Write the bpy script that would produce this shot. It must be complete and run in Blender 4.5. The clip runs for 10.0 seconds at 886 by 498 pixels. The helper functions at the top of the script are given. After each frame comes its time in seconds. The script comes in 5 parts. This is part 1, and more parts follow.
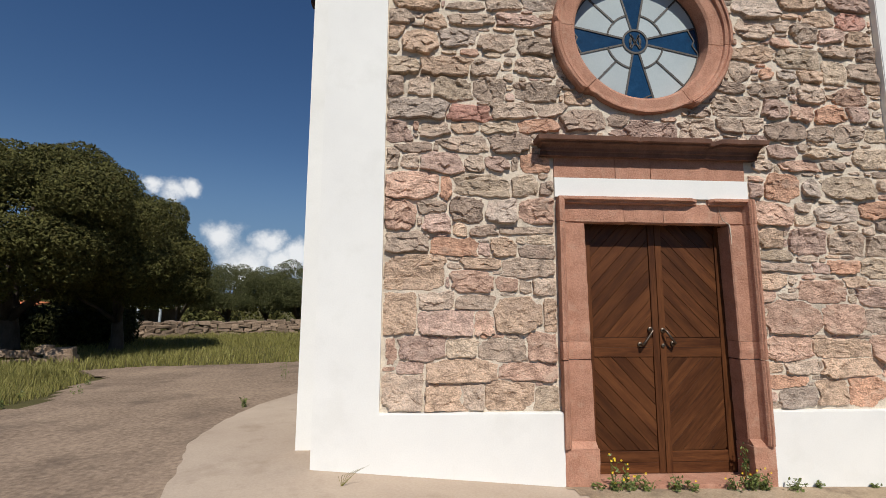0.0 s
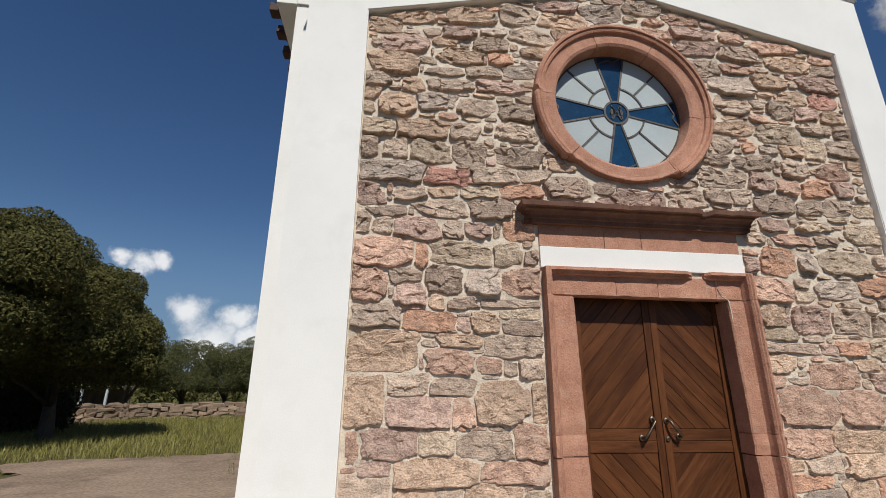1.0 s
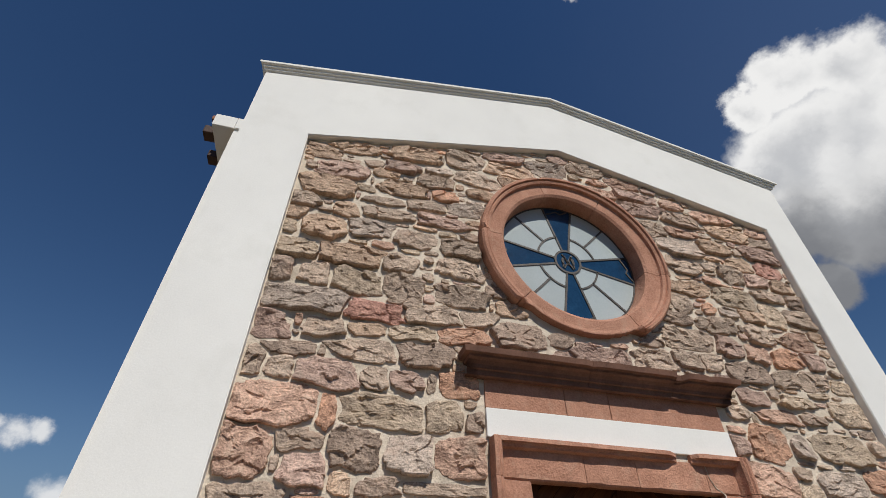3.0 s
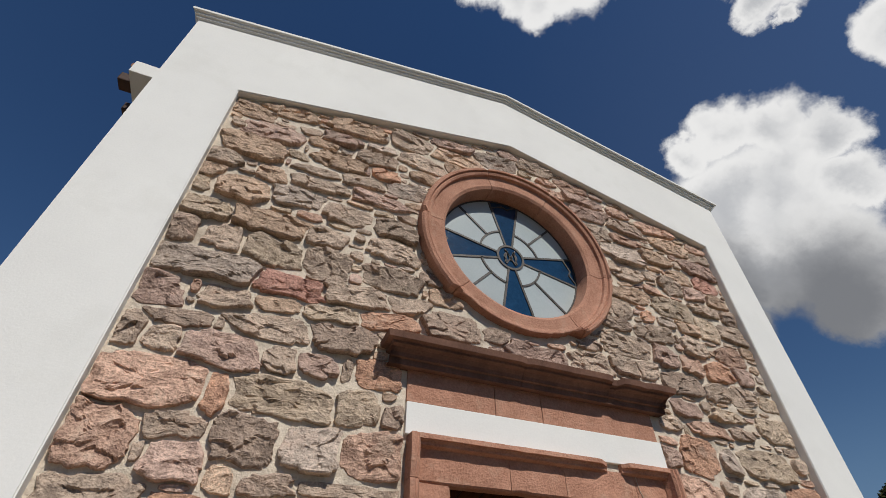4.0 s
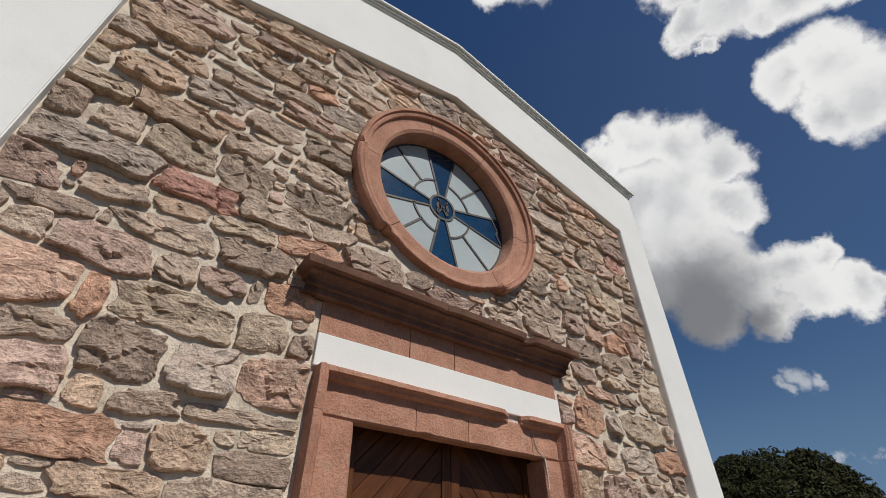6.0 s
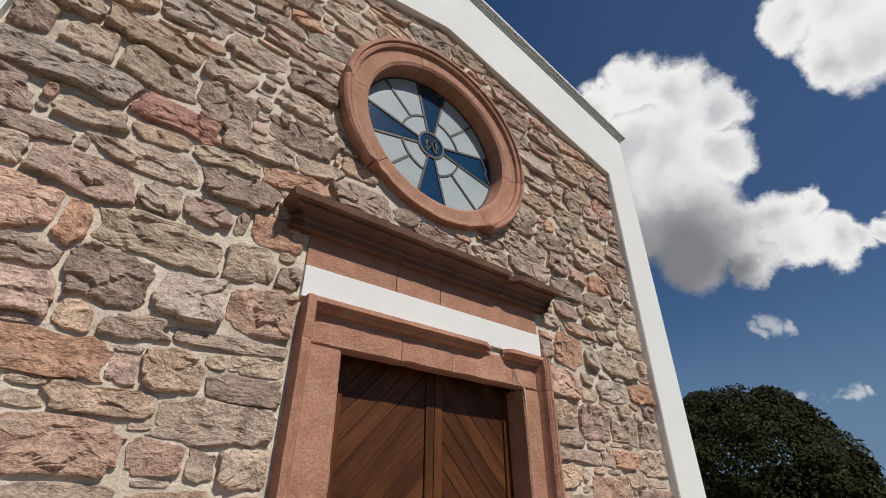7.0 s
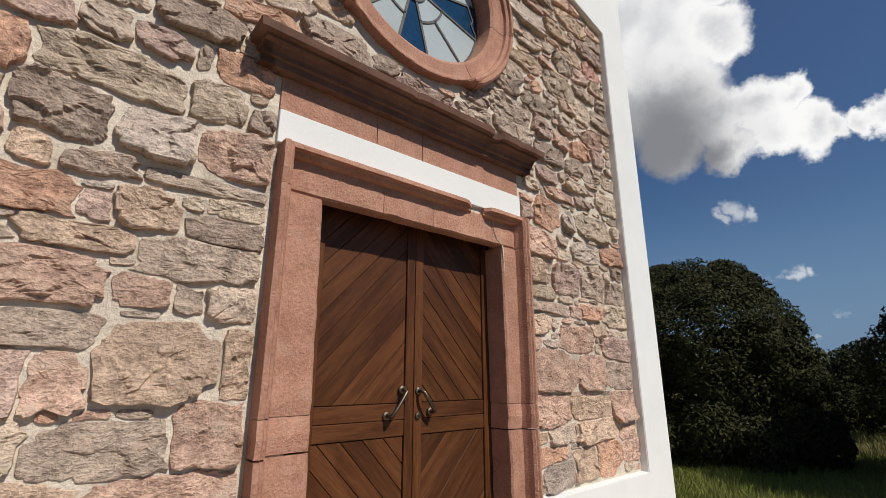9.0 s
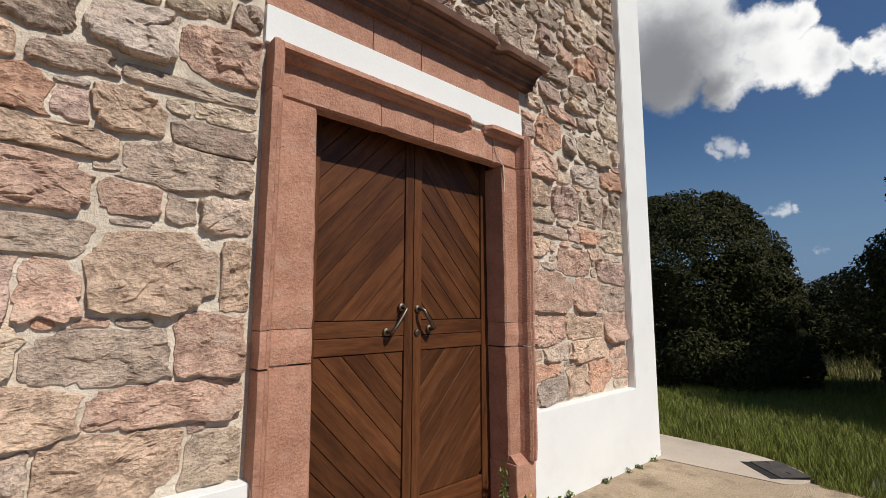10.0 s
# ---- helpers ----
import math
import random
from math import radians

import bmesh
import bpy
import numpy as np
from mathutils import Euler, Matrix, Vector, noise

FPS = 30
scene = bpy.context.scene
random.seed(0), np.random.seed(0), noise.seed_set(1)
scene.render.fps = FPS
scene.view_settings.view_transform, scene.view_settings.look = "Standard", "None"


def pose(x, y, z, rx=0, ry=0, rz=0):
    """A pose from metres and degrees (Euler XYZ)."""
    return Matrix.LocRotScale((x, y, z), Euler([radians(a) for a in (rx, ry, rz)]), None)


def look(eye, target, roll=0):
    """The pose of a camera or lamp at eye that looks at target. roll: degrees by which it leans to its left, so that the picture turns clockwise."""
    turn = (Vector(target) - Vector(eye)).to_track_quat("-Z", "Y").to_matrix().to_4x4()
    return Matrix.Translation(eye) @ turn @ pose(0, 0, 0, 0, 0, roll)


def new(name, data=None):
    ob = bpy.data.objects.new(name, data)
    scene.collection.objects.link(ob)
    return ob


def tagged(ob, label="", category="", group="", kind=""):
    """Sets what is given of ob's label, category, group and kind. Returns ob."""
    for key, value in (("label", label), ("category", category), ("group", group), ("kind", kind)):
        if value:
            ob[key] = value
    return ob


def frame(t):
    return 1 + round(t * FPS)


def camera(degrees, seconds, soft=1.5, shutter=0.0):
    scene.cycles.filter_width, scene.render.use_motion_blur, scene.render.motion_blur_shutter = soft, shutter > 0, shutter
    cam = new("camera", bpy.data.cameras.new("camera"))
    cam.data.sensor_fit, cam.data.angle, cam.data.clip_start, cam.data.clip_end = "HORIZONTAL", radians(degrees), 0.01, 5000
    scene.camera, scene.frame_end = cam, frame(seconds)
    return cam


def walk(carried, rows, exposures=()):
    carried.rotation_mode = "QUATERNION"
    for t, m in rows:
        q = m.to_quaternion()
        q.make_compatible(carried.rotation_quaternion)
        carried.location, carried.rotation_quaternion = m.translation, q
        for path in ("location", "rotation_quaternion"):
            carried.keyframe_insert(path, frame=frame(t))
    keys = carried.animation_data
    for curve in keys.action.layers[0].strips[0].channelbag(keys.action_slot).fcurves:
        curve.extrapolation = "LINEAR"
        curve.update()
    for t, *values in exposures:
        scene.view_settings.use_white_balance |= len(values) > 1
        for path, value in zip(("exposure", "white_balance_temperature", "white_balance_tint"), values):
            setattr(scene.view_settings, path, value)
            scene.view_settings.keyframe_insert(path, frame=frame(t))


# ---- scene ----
cam = camera(87.8, 10.0, soft=0.8)
PATH = [
    (0, (-0.016, 0.01, 1.443), (0.104, 1.99, 1.704), 0.3),
    (0.5, (0.002, 0.194, 1.469), (0.15, 2.148, 1.873), 0.3),
    (1, (0.017, 0.42, 1.477), (0.233, 2.32, 2.065), 0.5),
    (1.5, (0.054, 0.603, 1.52), (0.313, 2.434, 2.282), 0.3),
    (2, (0.142, 0.801, 1.552), (0.4, 2.541, 2.503), 0.2),
    (2.5, (0.188, 0.943, 1.577), (0.467, 2.576, 2.696), 0.6),
    (2.7, (0.19, 1.019, 1.572), (0.505, 2.598, 2.758), 0.8),
    (3.8, (0.373, 1.4, 1.562), (0.919, 2.803, 2.879), 0.0),
    (4, (0.414, 1.452, 1.574), (0.992, 2.851, 2.881), 0.2),
    (4.5, (0.454, 1.584, 1.562), (1.127, 2.941, 2.869), 0.5),
    (5, (0.43, 1.651, 1.559), (1.197, 2.956, 2.866), 0.7),
    (6.5, (0.434, 1.683, 1.505), (1.438, 3.017, 2.606), 0.2),
    (7, (0.448, 1.683, 1.486), (1.504, 3.06, 2.482), 0.4),
    (7.5, (0.447, 1.707, 1.463), (1.558, 3.109, 2.358), 0.2),
    (8, (0.458, 1.727, 1.435), (1.616, 3.158, 2.218), 0.2),
    (8.5, (0.468, 1.748, 1.401), (1.679, 3.199, 2.056), 0.2),
    (9, (0.482, 1.775, 1.363), (1.739, 3.238, 1.89), 0.1),
    (9.5, (0.492, 1.812, 1.327), (1.796, 3.278, 1.717), 0.2),
    (10, (0.494, 1.868, 1.29), (1.82, 3.344, 1.539), 0.2),
]
walk(cam, [(t, look(eye, target, roll)) for t, eye, target, roll in PATH],
     [(0.0, -0.24), (1.0, -0.26), (2.5, -0.37), (4.5, -0.5), (6.5, -0.46), (8.5, -0.29), (10.0, -0.22)])


# ---- world, sun ----
SUN_EL, SUN_AZ = radians(49.5), radians(9)
TO_SUN = Vector((math.sin(SUN_AZ) * math.cos(SUN_EL), -math.cos(SUN_AZ) * math.cos(SUN_EL), math.sin(SUN_EL)))
sun = new("sun", bpy.data.lights.new("sun", "SUN"))
sun.data.energy, sun.data.angle, sun.data.color = 5.0, radians(0.53), (1.0, 0.955, 0.885)
sun.matrix_world = look(TO_SUN * 60, (0, 0, 0))

# clouds: directions and widths of their heaps
CLOUD_GREAT = [(0.917, 0.087, 0.389, 0.026), (0.924, 0.049, 0.38, 0.023), (0.924, 0.013, 0.382, 0.031),
               (0.694, 0.209, 0.689, 0.056), (0.653, 0.261, 0.711, 0.049), (0.633, 0.323, 0.704, 0.038), (0.748, 0.177, 0.64, 0.047),
               (0.751, 0.283, 0.597, 0.106), (0.706, 0.34, 0.621, 0.092), (0.795, 0.196, 0.574, 0.046), (0.813, 0.3, 0.499, 0.1),
               (0.859, 0.239, 0.453, 0.055), (0.871, 0.181, 0.456, 0.041), (0.882, 0.14, 0.45, 0.027), (0.886, 0.236, 0.399, 0.042),
               (0.896, 0.167, 0.412, 0.038), (0.851, 0.321, 0.416, 0.054), (0.909, 0.12, 0.399, 0.039), (0.685, 0.387, 0.617, 0.049),
               (0.726, 0.43, 0.537, 0.053), (0.769, 0.464, 0.441, 0.046), (0.774, 0.372, 0.513, 0.079)]
CLOUD_HIGH = [(0.185, 0.265, 0.946, 0.050), (0.250, 0.262, 0.932, 0.040), (0.303, 0.266, 0.915, 0.039), (0.34, 0.209, 0.917, 0.052),
              (0.387, 0.125, 0.914, 0.052), (0.442, 0.136, 0.887, 0.021), (0.529, 0.066, 0.846, 0.044), (0.589, 0.083, 0.804, 0.034),
              (0.601, 0.014, 0.799, 0.055), (0.629, 0.077, 0.774, 0.018), (0.65, -0.003, 0.76, 0.03), (0.644, -0.052, 0.763, 0.054),
              (0.665, -0.101, 0.74, 0.038), (0.726, 0.025, 0.687, 0.041), (0.735, -0.031, 0.677, 0.049), (0.778, 0.011, 0.629, 0.039),
              (0.783, -0.042, 0.621, 0.059)]
CLOUD_LOW = [(0.92, 0.255, 0.298, 0.024), (0.961, 0.22, 0.169, 0.019), (0.951, 0.255, 0.174, 0.018), (0.969, 0.181, 0.165, 0.015),
             (0.984, 0.165, 0.066, 0.013), (0.987, 0.143, 0.074, 0.016)]
CLOUD_WEST = [(-0.457, 0.863, 0.216, 0.031), (-0.43, 0.873, 0.23, 0.024), (-0.486, 0.845, 0.221, 0.024), (-0.367, 0.92, 0.139, 0.04),
              (-0.298, 0.947, 0.124, 0.033), (-0.337, 0.938, 0.085, 0.049), (-0.25, 0.963, 0.098, 0.036), (-0.282, 0.956, 0.085, 0.034)]

world = bpy.data.worlds.new("world")
scene.world = world
world.use_nodes = True
wn, wl = world.node_tree.nodes, world.node_tree.links
wn.clear()


def wnode(kind, **props):
    n = wn.new(kind)
    for k, v in props.items():
        if k == "operation":
            n.operation = v
        elif k == "blend_type":
            n.blend_type = v
    return n


sky = wn.new("ShaderNodeTexSky")
sky.sky_type, sky.sun_disc = "NISHITA", False
sky.sun_elevation, sky.sun_rotation = SUN_EL, math.pi - SUN_AZ
sky.altitude, sky.air_density, sky.dust_density, sky.ozone_density = 300, 1.2, 0.1, 3.0
coord = wn.new("ShaderNodeTexCoord")
wob = wn.new("ShaderNodeTexNoise")
wob.inputs["Scale"].default_value, wob.inputs["Detail"].default_value, wob.inputs["Roughness"].default_value = 8.0, 10.0, 0.62
wl.new(coord.outputs["Generated"], wob.inputs["Vector"])
sub = wnode("ShaderNodeVectorMath", operation="SUBTRACT")
wl.new(wob.outputs["Color"], sub.inputs[0])
sub.inputs[1].default_value = (0.5, 0.5, 0.5)
scl = wnode("ShaderNodeVectorMath", operation="SCALE")
wl.new(sub.outputs[0], scl.inputs[0])
scl.inputs["Scale"].default_value = 0.125
shifted = wnode("ShaderNodeVectorMath", operation="ADD")
wl.new(coord.outputs["Generated"], shifted.inputs[0])
wl.new(scl.outputs[0], shifted.inputs[1])


def heaps(rows, grow=1.0):
    """The density of a heap of round clouds: 1 in the middle, 0 at the rim."""
    last = None
    for x, y, z, r in rows:
        far = wnode("ShaderNodeVectorMath", operation="DISTANCE")
        wl.new(shifted.outputs[0], far.inputs[0])
        far.inputs[1].default_value = (x, y, z)
        ramp = wn.new("ShaderNodeMapRange")
        ramp.clamp = False
        ramp.inputs["From Min"].default_value, ramp.inputs["From Max"].default_value = r * 1.25 * grow, 0.0
        wl.new(far.outputs["Value"], ramp.inputs["Value"])
        if last is None:
            last = ramp.outputs[0]
        else:
            top = wnode("ShaderNodeMath", operation="SMOOTH_MAX")
            top.inputs[2].default_value = 0.12
            wl.new(last, top.inputs[0])
            wl.new(ramp.outputs[0], top.inputs[1])
            last = top.outputs[0]
    return last


def ranged(value, a, b, lo=0.0, hi=1.0, smooth=True):
    r = wn.new("ShaderNodeMapRange")
    r.interpolation_type = "SMOOTHSTEP" if smooth else "LINEAR"
    for k, v in zip(("From Min", "From Max", "To Min", "To Max"), (a, b, lo, hi)):
        r.inputs[k].default_value = v
    wl.new(value, r.inputs["Value"])
    return r.outputs[0]


def wmax(a, b):
    m = wnode("ShaderNodeMath", operation="MAXIMUM")
    wl.new(a, m.inputs[0])
    wl.new(b, m.inputs[1])
    return m.outputs[0]


thick = wmax(heaps(CLOUD_GREAT), heaps(CLOUD_HIGH, 1.06))


def drawn_out(rows):
    """Flat clouds: each heap with two smaller ones beside it."""
    res = []
    for x, y, z, r in rows:
        side = Vector((y, -x, 0)).normalized() * r
        res += [(x, y, z, r * 0.8), (x + side.x, y + side.y, z - 0.15 * r, r * 0.6), (x - 1.1 * side.x, y - 1.1 * side.y, z - 0.2 * r, r * 0.5)]
    return res


thin, faint = heaps(CLOUD_WEST), heaps(drawn_out(CLOUD_LOW))
veil = ranged(heaps([(0.74, 0.12, 0.66, 0.55)]), 0.0, 0.9, 0.0, 0.016)
cover = wmax(wmax(ranged(thick, -0.02, 0.36), veil), wmax(ranged(thin, 0.08, 0.75, 0, 0.8), ranged(faint, 0.05, 0.8, 0, 0.5)))
# the great cloud is grey where it is thickest, low down
belly = ranged(heaps([(0.83, 0.39, 0.40, 0.17), (0.745, 0.45, 0.50, 0.12), (0.79, 0.46, 0.42, 0.12), (0.84, 0.33, 0.43, 0.14), (0.875, 0.27, 0.385, 0.07)]), -0.1, 0.85)
puff = wn.new("ShaderNodeTexNoise")
puff.inputs["Scale"].default_value, puff.inputs["Detail"].default_value = 9.0, 3.0
wl.new(shifted.outputs[0], puff.inputs["Vector"])
white = wn.new("ShaderNodeMix")
white.data_type = "RGBA"
white.inputs["A"].default_value, white.inputs["B"].default_value = (0.74, 0.755, 0.785, 1), (1.22, 1.215, 1.205, 1)
depth = wnode("ShaderNodeMath", operation="MULTIPLY_ADD")
wl.new(puff.outputs["Fac"], depth.inputs[0])
depth.inputs[1].default_value = 1.5
wl.new(thick, depth.inputs[2])
wl.new(ranged(depth.outputs[0], 1.95, 1.0), white.inputs["Factor"])
grey = wn.new("ShaderNodeMix")
grey.data_type = "RGBA"
wl.new(belly, grey.inputs["Factor"])
wl.new(white.outputs["Result"], grey.inputs["A"])
grey.inputs["B"].default_value = (0.29, 0.30, 0.325, 1)
sky_back, cloud_back, both = wn.new("ShaderNodeBackground"), wn.new("ShaderNodeBackground"), wn.new("ShaderNodeMixShader")
tone = wn.new("ShaderNodeHueSaturation")
tone.inputs["Saturation"].default_value, tone.inputs["Value"].default_value = 1.22, 1.04
tone.inputs["Hue"].default_value = 0.508
wl.new(sky.outputs[0], tone.inputs["Color"])
# pale air above the horizon
axes = wn.new("ShaderNodeSeparateXYZ")
wl.new(coord.outputs["Generated"], axes.inputs[0])
air = wn.new("ShaderNodeMix")
air.data_type = "RGBA"
wl.new(ranged(axes.outputs["Z"], 0.34, 0.0, 0.0, 0.85), air.inputs["Factor"])
wl.new(tone.outputs[0], air.inputs["A"])
air.inputs["B"].default_value = (2.1, 3.75, 6.7, 1)
wl.new(air.outputs["Result"], sky_back.inputs["Color"])
sky_back.inputs["Strength"].default_value = 0.068
wl.new(grey.outputs["Result"], cloud_back.inputs["Color"])
cloud_back.inputs["Strength"].default_value = 0.94
wl.new(cover, both.inputs[0])
wl.new(sky_back.outputs[0], both.inputs[1])
wl.new(cloud_back.outputs[0], both.inputs[2])
out = wn.new("ShaderNodeOutputWorld")
wl.new(both.outputs[0], out.inputs[0])


# ---- materials ----
def surface(name, dark, light, scale=6.0, rough=0.8, bump=0.3, grain=60.0, vary=0.0, spots=None, metal=0.0, sheen=0.5, stretch=(1, 1, 1),
            relief=0.004, ridge=0.0, ridge_scale=16.0, fine_share=0.38, hard=0.16):
    """A worn surface: two colours mixed by a coarse and a fine noise, optional stains, relief at two sizes."""
    m = bpy.data.materials.new(name)
    m.use_nodes = True
    n, l = m.node_tree.nodes, m.node_tree.links
    bsdf = n["Principled BSDF"]
    tc = n.new("ShaderNodeTexCoord")
    info = n.new("ShaderNodeObjectInfo")
    geo = n.new("ShaderNodeNewGeometry")
    mapping = n.new("ShaderNodeMapping")
    mapping.inputs["Scale"].default_value = stretch
    l.new(tc.outputs["Object"], mapping.inputs["Vector"])
    rnd = n.new("ShaderNodeMath")
    rnd.operation = "ADD"
    l.new(info.outputs["Random"], rnd.inputs[0])
    l.new(geo.outputs["Random Per Island"], rnd.inputs[1])
    one = n.new("ShaderNodeMath")
    one.operation = "FRACT"
    l.new(rnd.outputs[0], one.inputs[0])
    seed = n.new("ShaderNodeMath")
    seed.operation = "MULTIPLY"
    seed.inputs[1].default_value = 37.0 if vary else 0.0
    l.new(one.outputs[0], seed.inputs[0])
    place = n.new("ShaderNodeVectorMath")
    place.operation = "ADD"
    l.new(mapping.outputs[0], place.inputs[0])
    l.new(seed.outputs[0], place.inputs[1])

    def noise_tex(s, detail=5.0, r=0.6):
        t = n.new("ShaderNodeTexNoise")
        t.inputs["Scale"].default_value, t.inputs["Detail"].default_value, t.inputs["Roughness"].default_value = s, detail, r
        l.new(place.outputs[0], t.inputs["Vector"])
        return t

    coarse, fine = noise_tex(scale), noise_tex(grain, 4.0, 0.65)
    mixed = n.new("ShaderNodeMix")
    mixed.inputs["Factor"].default_value = fine_share
    l.new(coarse.outputs["Fac"], mixed.inputs["A"])
    l.new(fine.outputs["Fac"], mixed.inputs["B"])
    ramp = n.new("ShaderNodeMapRange")
    ramp.inputs["From Min"].default_value, ramp.inputs["From Max"].default_value = 0.5 - hard, 0.5 + hard
    l.new(mixed.outputs["Result"], ramp.inputs["Value"])
    col = n.new("ShaderNodeMix")
    col.data_type = "RGBA"
    col.inputs["A"].default_value, col.inputs["B"].default_value = (*dark, 1), (*light, 1)
    l.new(ramp.outputs[0], col.inputs["Factor"])
    colour = col.outputs["Result"]
    if spots:
        stain, amount, size = spots
        st = noise_tex(size, 6.0, 0.62)
        cut = n.new("ShaderNodeMapRange")
        cut.inputs["From Min"].default_value, cut.inputs["From Max"].default_value = 0.54, 0.68
        cut.inputs["To Max"].default_value = amount
        l.new(st.outputs["Fac"], cut.inputs["Value"])
        over = n.new("ShaderNodeMix")
        over.data_type = "RGBA"
        over.inputs["B"].default_value = (*stain, 1)
        l.new(cut.outputs[0], over.inputs["Factor"])
        l.new(colour, over.inputs["A"])
        colour = over.outputs["Result"]
    if vary:
        hsv = n.new("ShaderNodeHueSaturation")
        val = n.new("ShaderNodeMapRange")
        val.inputs["To Min"].default_value, val.inputs["To Max"].default_value = 1 - vary, 1 + vary
        l.new(one.outputs[0], val.inputs["Value"])
        l.new(val.outputs[0], hsv.inputs["Value"])
        sat = n.new("ShaderNodeMath")
        sat.operation = "MULTIPLY_ADD"
        l.new(seed.outputs[0], sat.inputs[0])
        sat.inputs[1].default_value, sat.inputs[2].default_value = 0.0, 1.0
        l.new(colour, hsv.inputs["Color"])
        colour = hsv.outputs[0]
    l.new(colour, bsdf.inputs["Base Color"])
    bsdf.inputs["Roughness"].default_value = rough
    bsdf.inputs["Metallic"].default_value = metal
    bsdf.inputs["Specular IOR Level"].default_value = sheen
    if bump:
        b1, b2 = n.new("ShaderNodeBump"), n.new("ShaderNodeBump")
        b1.inputs["Strength"].default_value, b1.inputs["Distance"].default_value = min(1, bump), relief * 2.5
        b2.inputs["Strength"].default_value, b2.inputs["Distance"].default_value = min(1, bump), relief
        l.new(coarse.outputs["Fac"], b1.inputs["Height"])
        l.new(fine.outputs["Fac"], b2.inputs["Height"])
        l.new(b1.outputs[0], b2.inputs["Normal"])
        last = b2
        if ridge:
            t = noise_tex(ridge_scale, 7.0, 0.62)
            t.noise_type = "RIDGED_MULTIFRACTAL"
            b3 = n.new("ShaderNodeBump")
            b3.inputs["Strength"].default_value, b3.inputs["Distance"].default_value = 1.0, ridge
            l.new(t.outputs["Fac"], b3.inputs["Height"])
            l.new(b2.outputs[0], b3.inputs["Normal"])
            last = b3
        l.new(last.outputs[0], bsdf.inputs["Normal"])
    return m


PLASTER = surface("white_plaster", (0.772, 0.765, 0.732), (0.852, 0.846, 0.806), 1.6, 0.88, 0.5, 90, relief=0.0016, spots=((0.66, 0.65, 0.60), 0.26, 2.2), sheen=0.2)
MORTAR = surface("lime_mortar", (0.58, 0.49, 0.385), (0.80, 0.70, 0.57), 9, 0.95, 0.8, 80, relief=0.009, spots=((0.36, 0.295, 0.23), 0.7, 4), sheen=0.2)


def stone_mat(name, dark, light, stain):
    def calm(c):
        grey = sum(c) / 3
        lift = 0.60 + 0.42 * 0.215 / grey
        return tuple(1.79 * lift * (0.5 * v + 0.5 * (1.25, 0.985, 0.755)[k] * grey) for k, v in enumerate(c))
    return surface(name, tuple(0.78 * v for v in calm(dark)), tuple(1.22 * v for v in calm(light)), 14, 0.92, 1.0, 75, vary=0.19, spots=(calm(stain), 0.85, 7), relief=0.010, sheen=0.2, stretch=(1, 1, 1.3), ridge=0.006, ridge_scale=17.0, fine_share=0.48, hard=0.10)


STONES = {
    "g": stone_mat("stone_grey", (0.185, 0.135, 0.105), (0.36, 0.275, 0.215), (0.24, 0.155, 0.115)),
    "t": stone_mat("stone_tan", (0.23, 0.145, 0.095), (0.44, 0.29, 0.195), (0.30, 0.20, 0.15)),
    "p": stone_mat("stone_pink", (0.24, 0.12, 0.085), (0.45, 0.255, 0.185), (0.32, 0.22, 0.17)),
    "m": stone_mat("stone_mauve", (0.20, 0.118, 0.10), (0.37, 0.235, 0.20), (0.28, 0.20, 0.17)),
    "r": stone_mat("stone_orange", (0.27, 0.11, 0.062), (0.47, 0.22, 0.125), (0.25, 0.15, 0.11)),
    "x": stone_mat("stone_red", (0.17, 0.06, 0.048), (0.29, 0.115, 0.09), (0.22, 0.12, 0.10)),
    "o": stone_mat("stone_olive", (0.225, 0.168, 0.118), (0.40, 0.315, 0.23), (0.30, 0.22, 0.14)),
    "d": stone_mat("stone_dark", (0.125, 0.088, 0.07), (0.265, 0.19, 0.15), (0.20, 0.12, 0.09)),
    "b": stone_mat("stone_blue_grey", (0.18, 0.145, 0.125), (0.33, 0.275, 0.24), (0.24, 0.17, 0.14)),
}
RED_STONE = surface("red_sandstone", (0.355, 0.172, 0.112), (0.56, 0.30, 0.205), 6, 0.88, 1.0, 80, vary=0.07, spots=((0.50, 0.31, 0.22), 0.6, 13), relief=0.007, fine_share=0.5, hard=0.13, sheen=0.25)
# cornice stone: weathered, and its base colour also darkened for shadow on it
RED_DARK = surface("weathered_shaded_sandstone", (0.108, 0.056, 0.040), (0.245, 0.130, 0.090), 6, 0.85, 0.7, 70, vary=0.06, spots=((0.14, 0.07, 0.05), 0.6, 5), relief=0.003, sheen=0.25)
WOOD, WOOD_LEVEL = (surface(name, (0.046, 0.0155, 0.0062), (0.132, 0.050, 0.0185), 5, 0.42, 0.25, 26, vary=0.28, relief=0.0010, stretch=way, spots=((0.042, 0.0145, 0.007), 0.6, 3), sheen=0.2)
                    for name, way in (("stained_wood", (5, 5, 0.55)), ("stained_wood_level", (0.55, 5, 5))))
IRON = surface("bronze_handle", (0.10, 0.08, 0.062), (0.22, 0.175, 0.135), 30, 0.46, 0.2, 90, metal=1.0, relief=0.0005)
LEAD = surface("lead_came", (0.045, 0.04, 0.036), (0.10, 0.09, 0.08), 30, 0.6, 0.3, 120, metal=0.3, relief=0.0008)
GLASS_WHITE = surface("opal_glass", (0.38, 0.435, 0.44), (0.46, 0.51, 0.51), 2.5, 0.22, 0.12, 60, vary=0.06, relief=0.0008, sheen=0.5)
GLASS_BLUE = surface("blue_glass", (0.006, 0.030, 0.072), (0.012, 0.052, 0.115), 14, 0.15, 0.5, 55, vary=0.1, relief=0.0018, sheen=0.6)
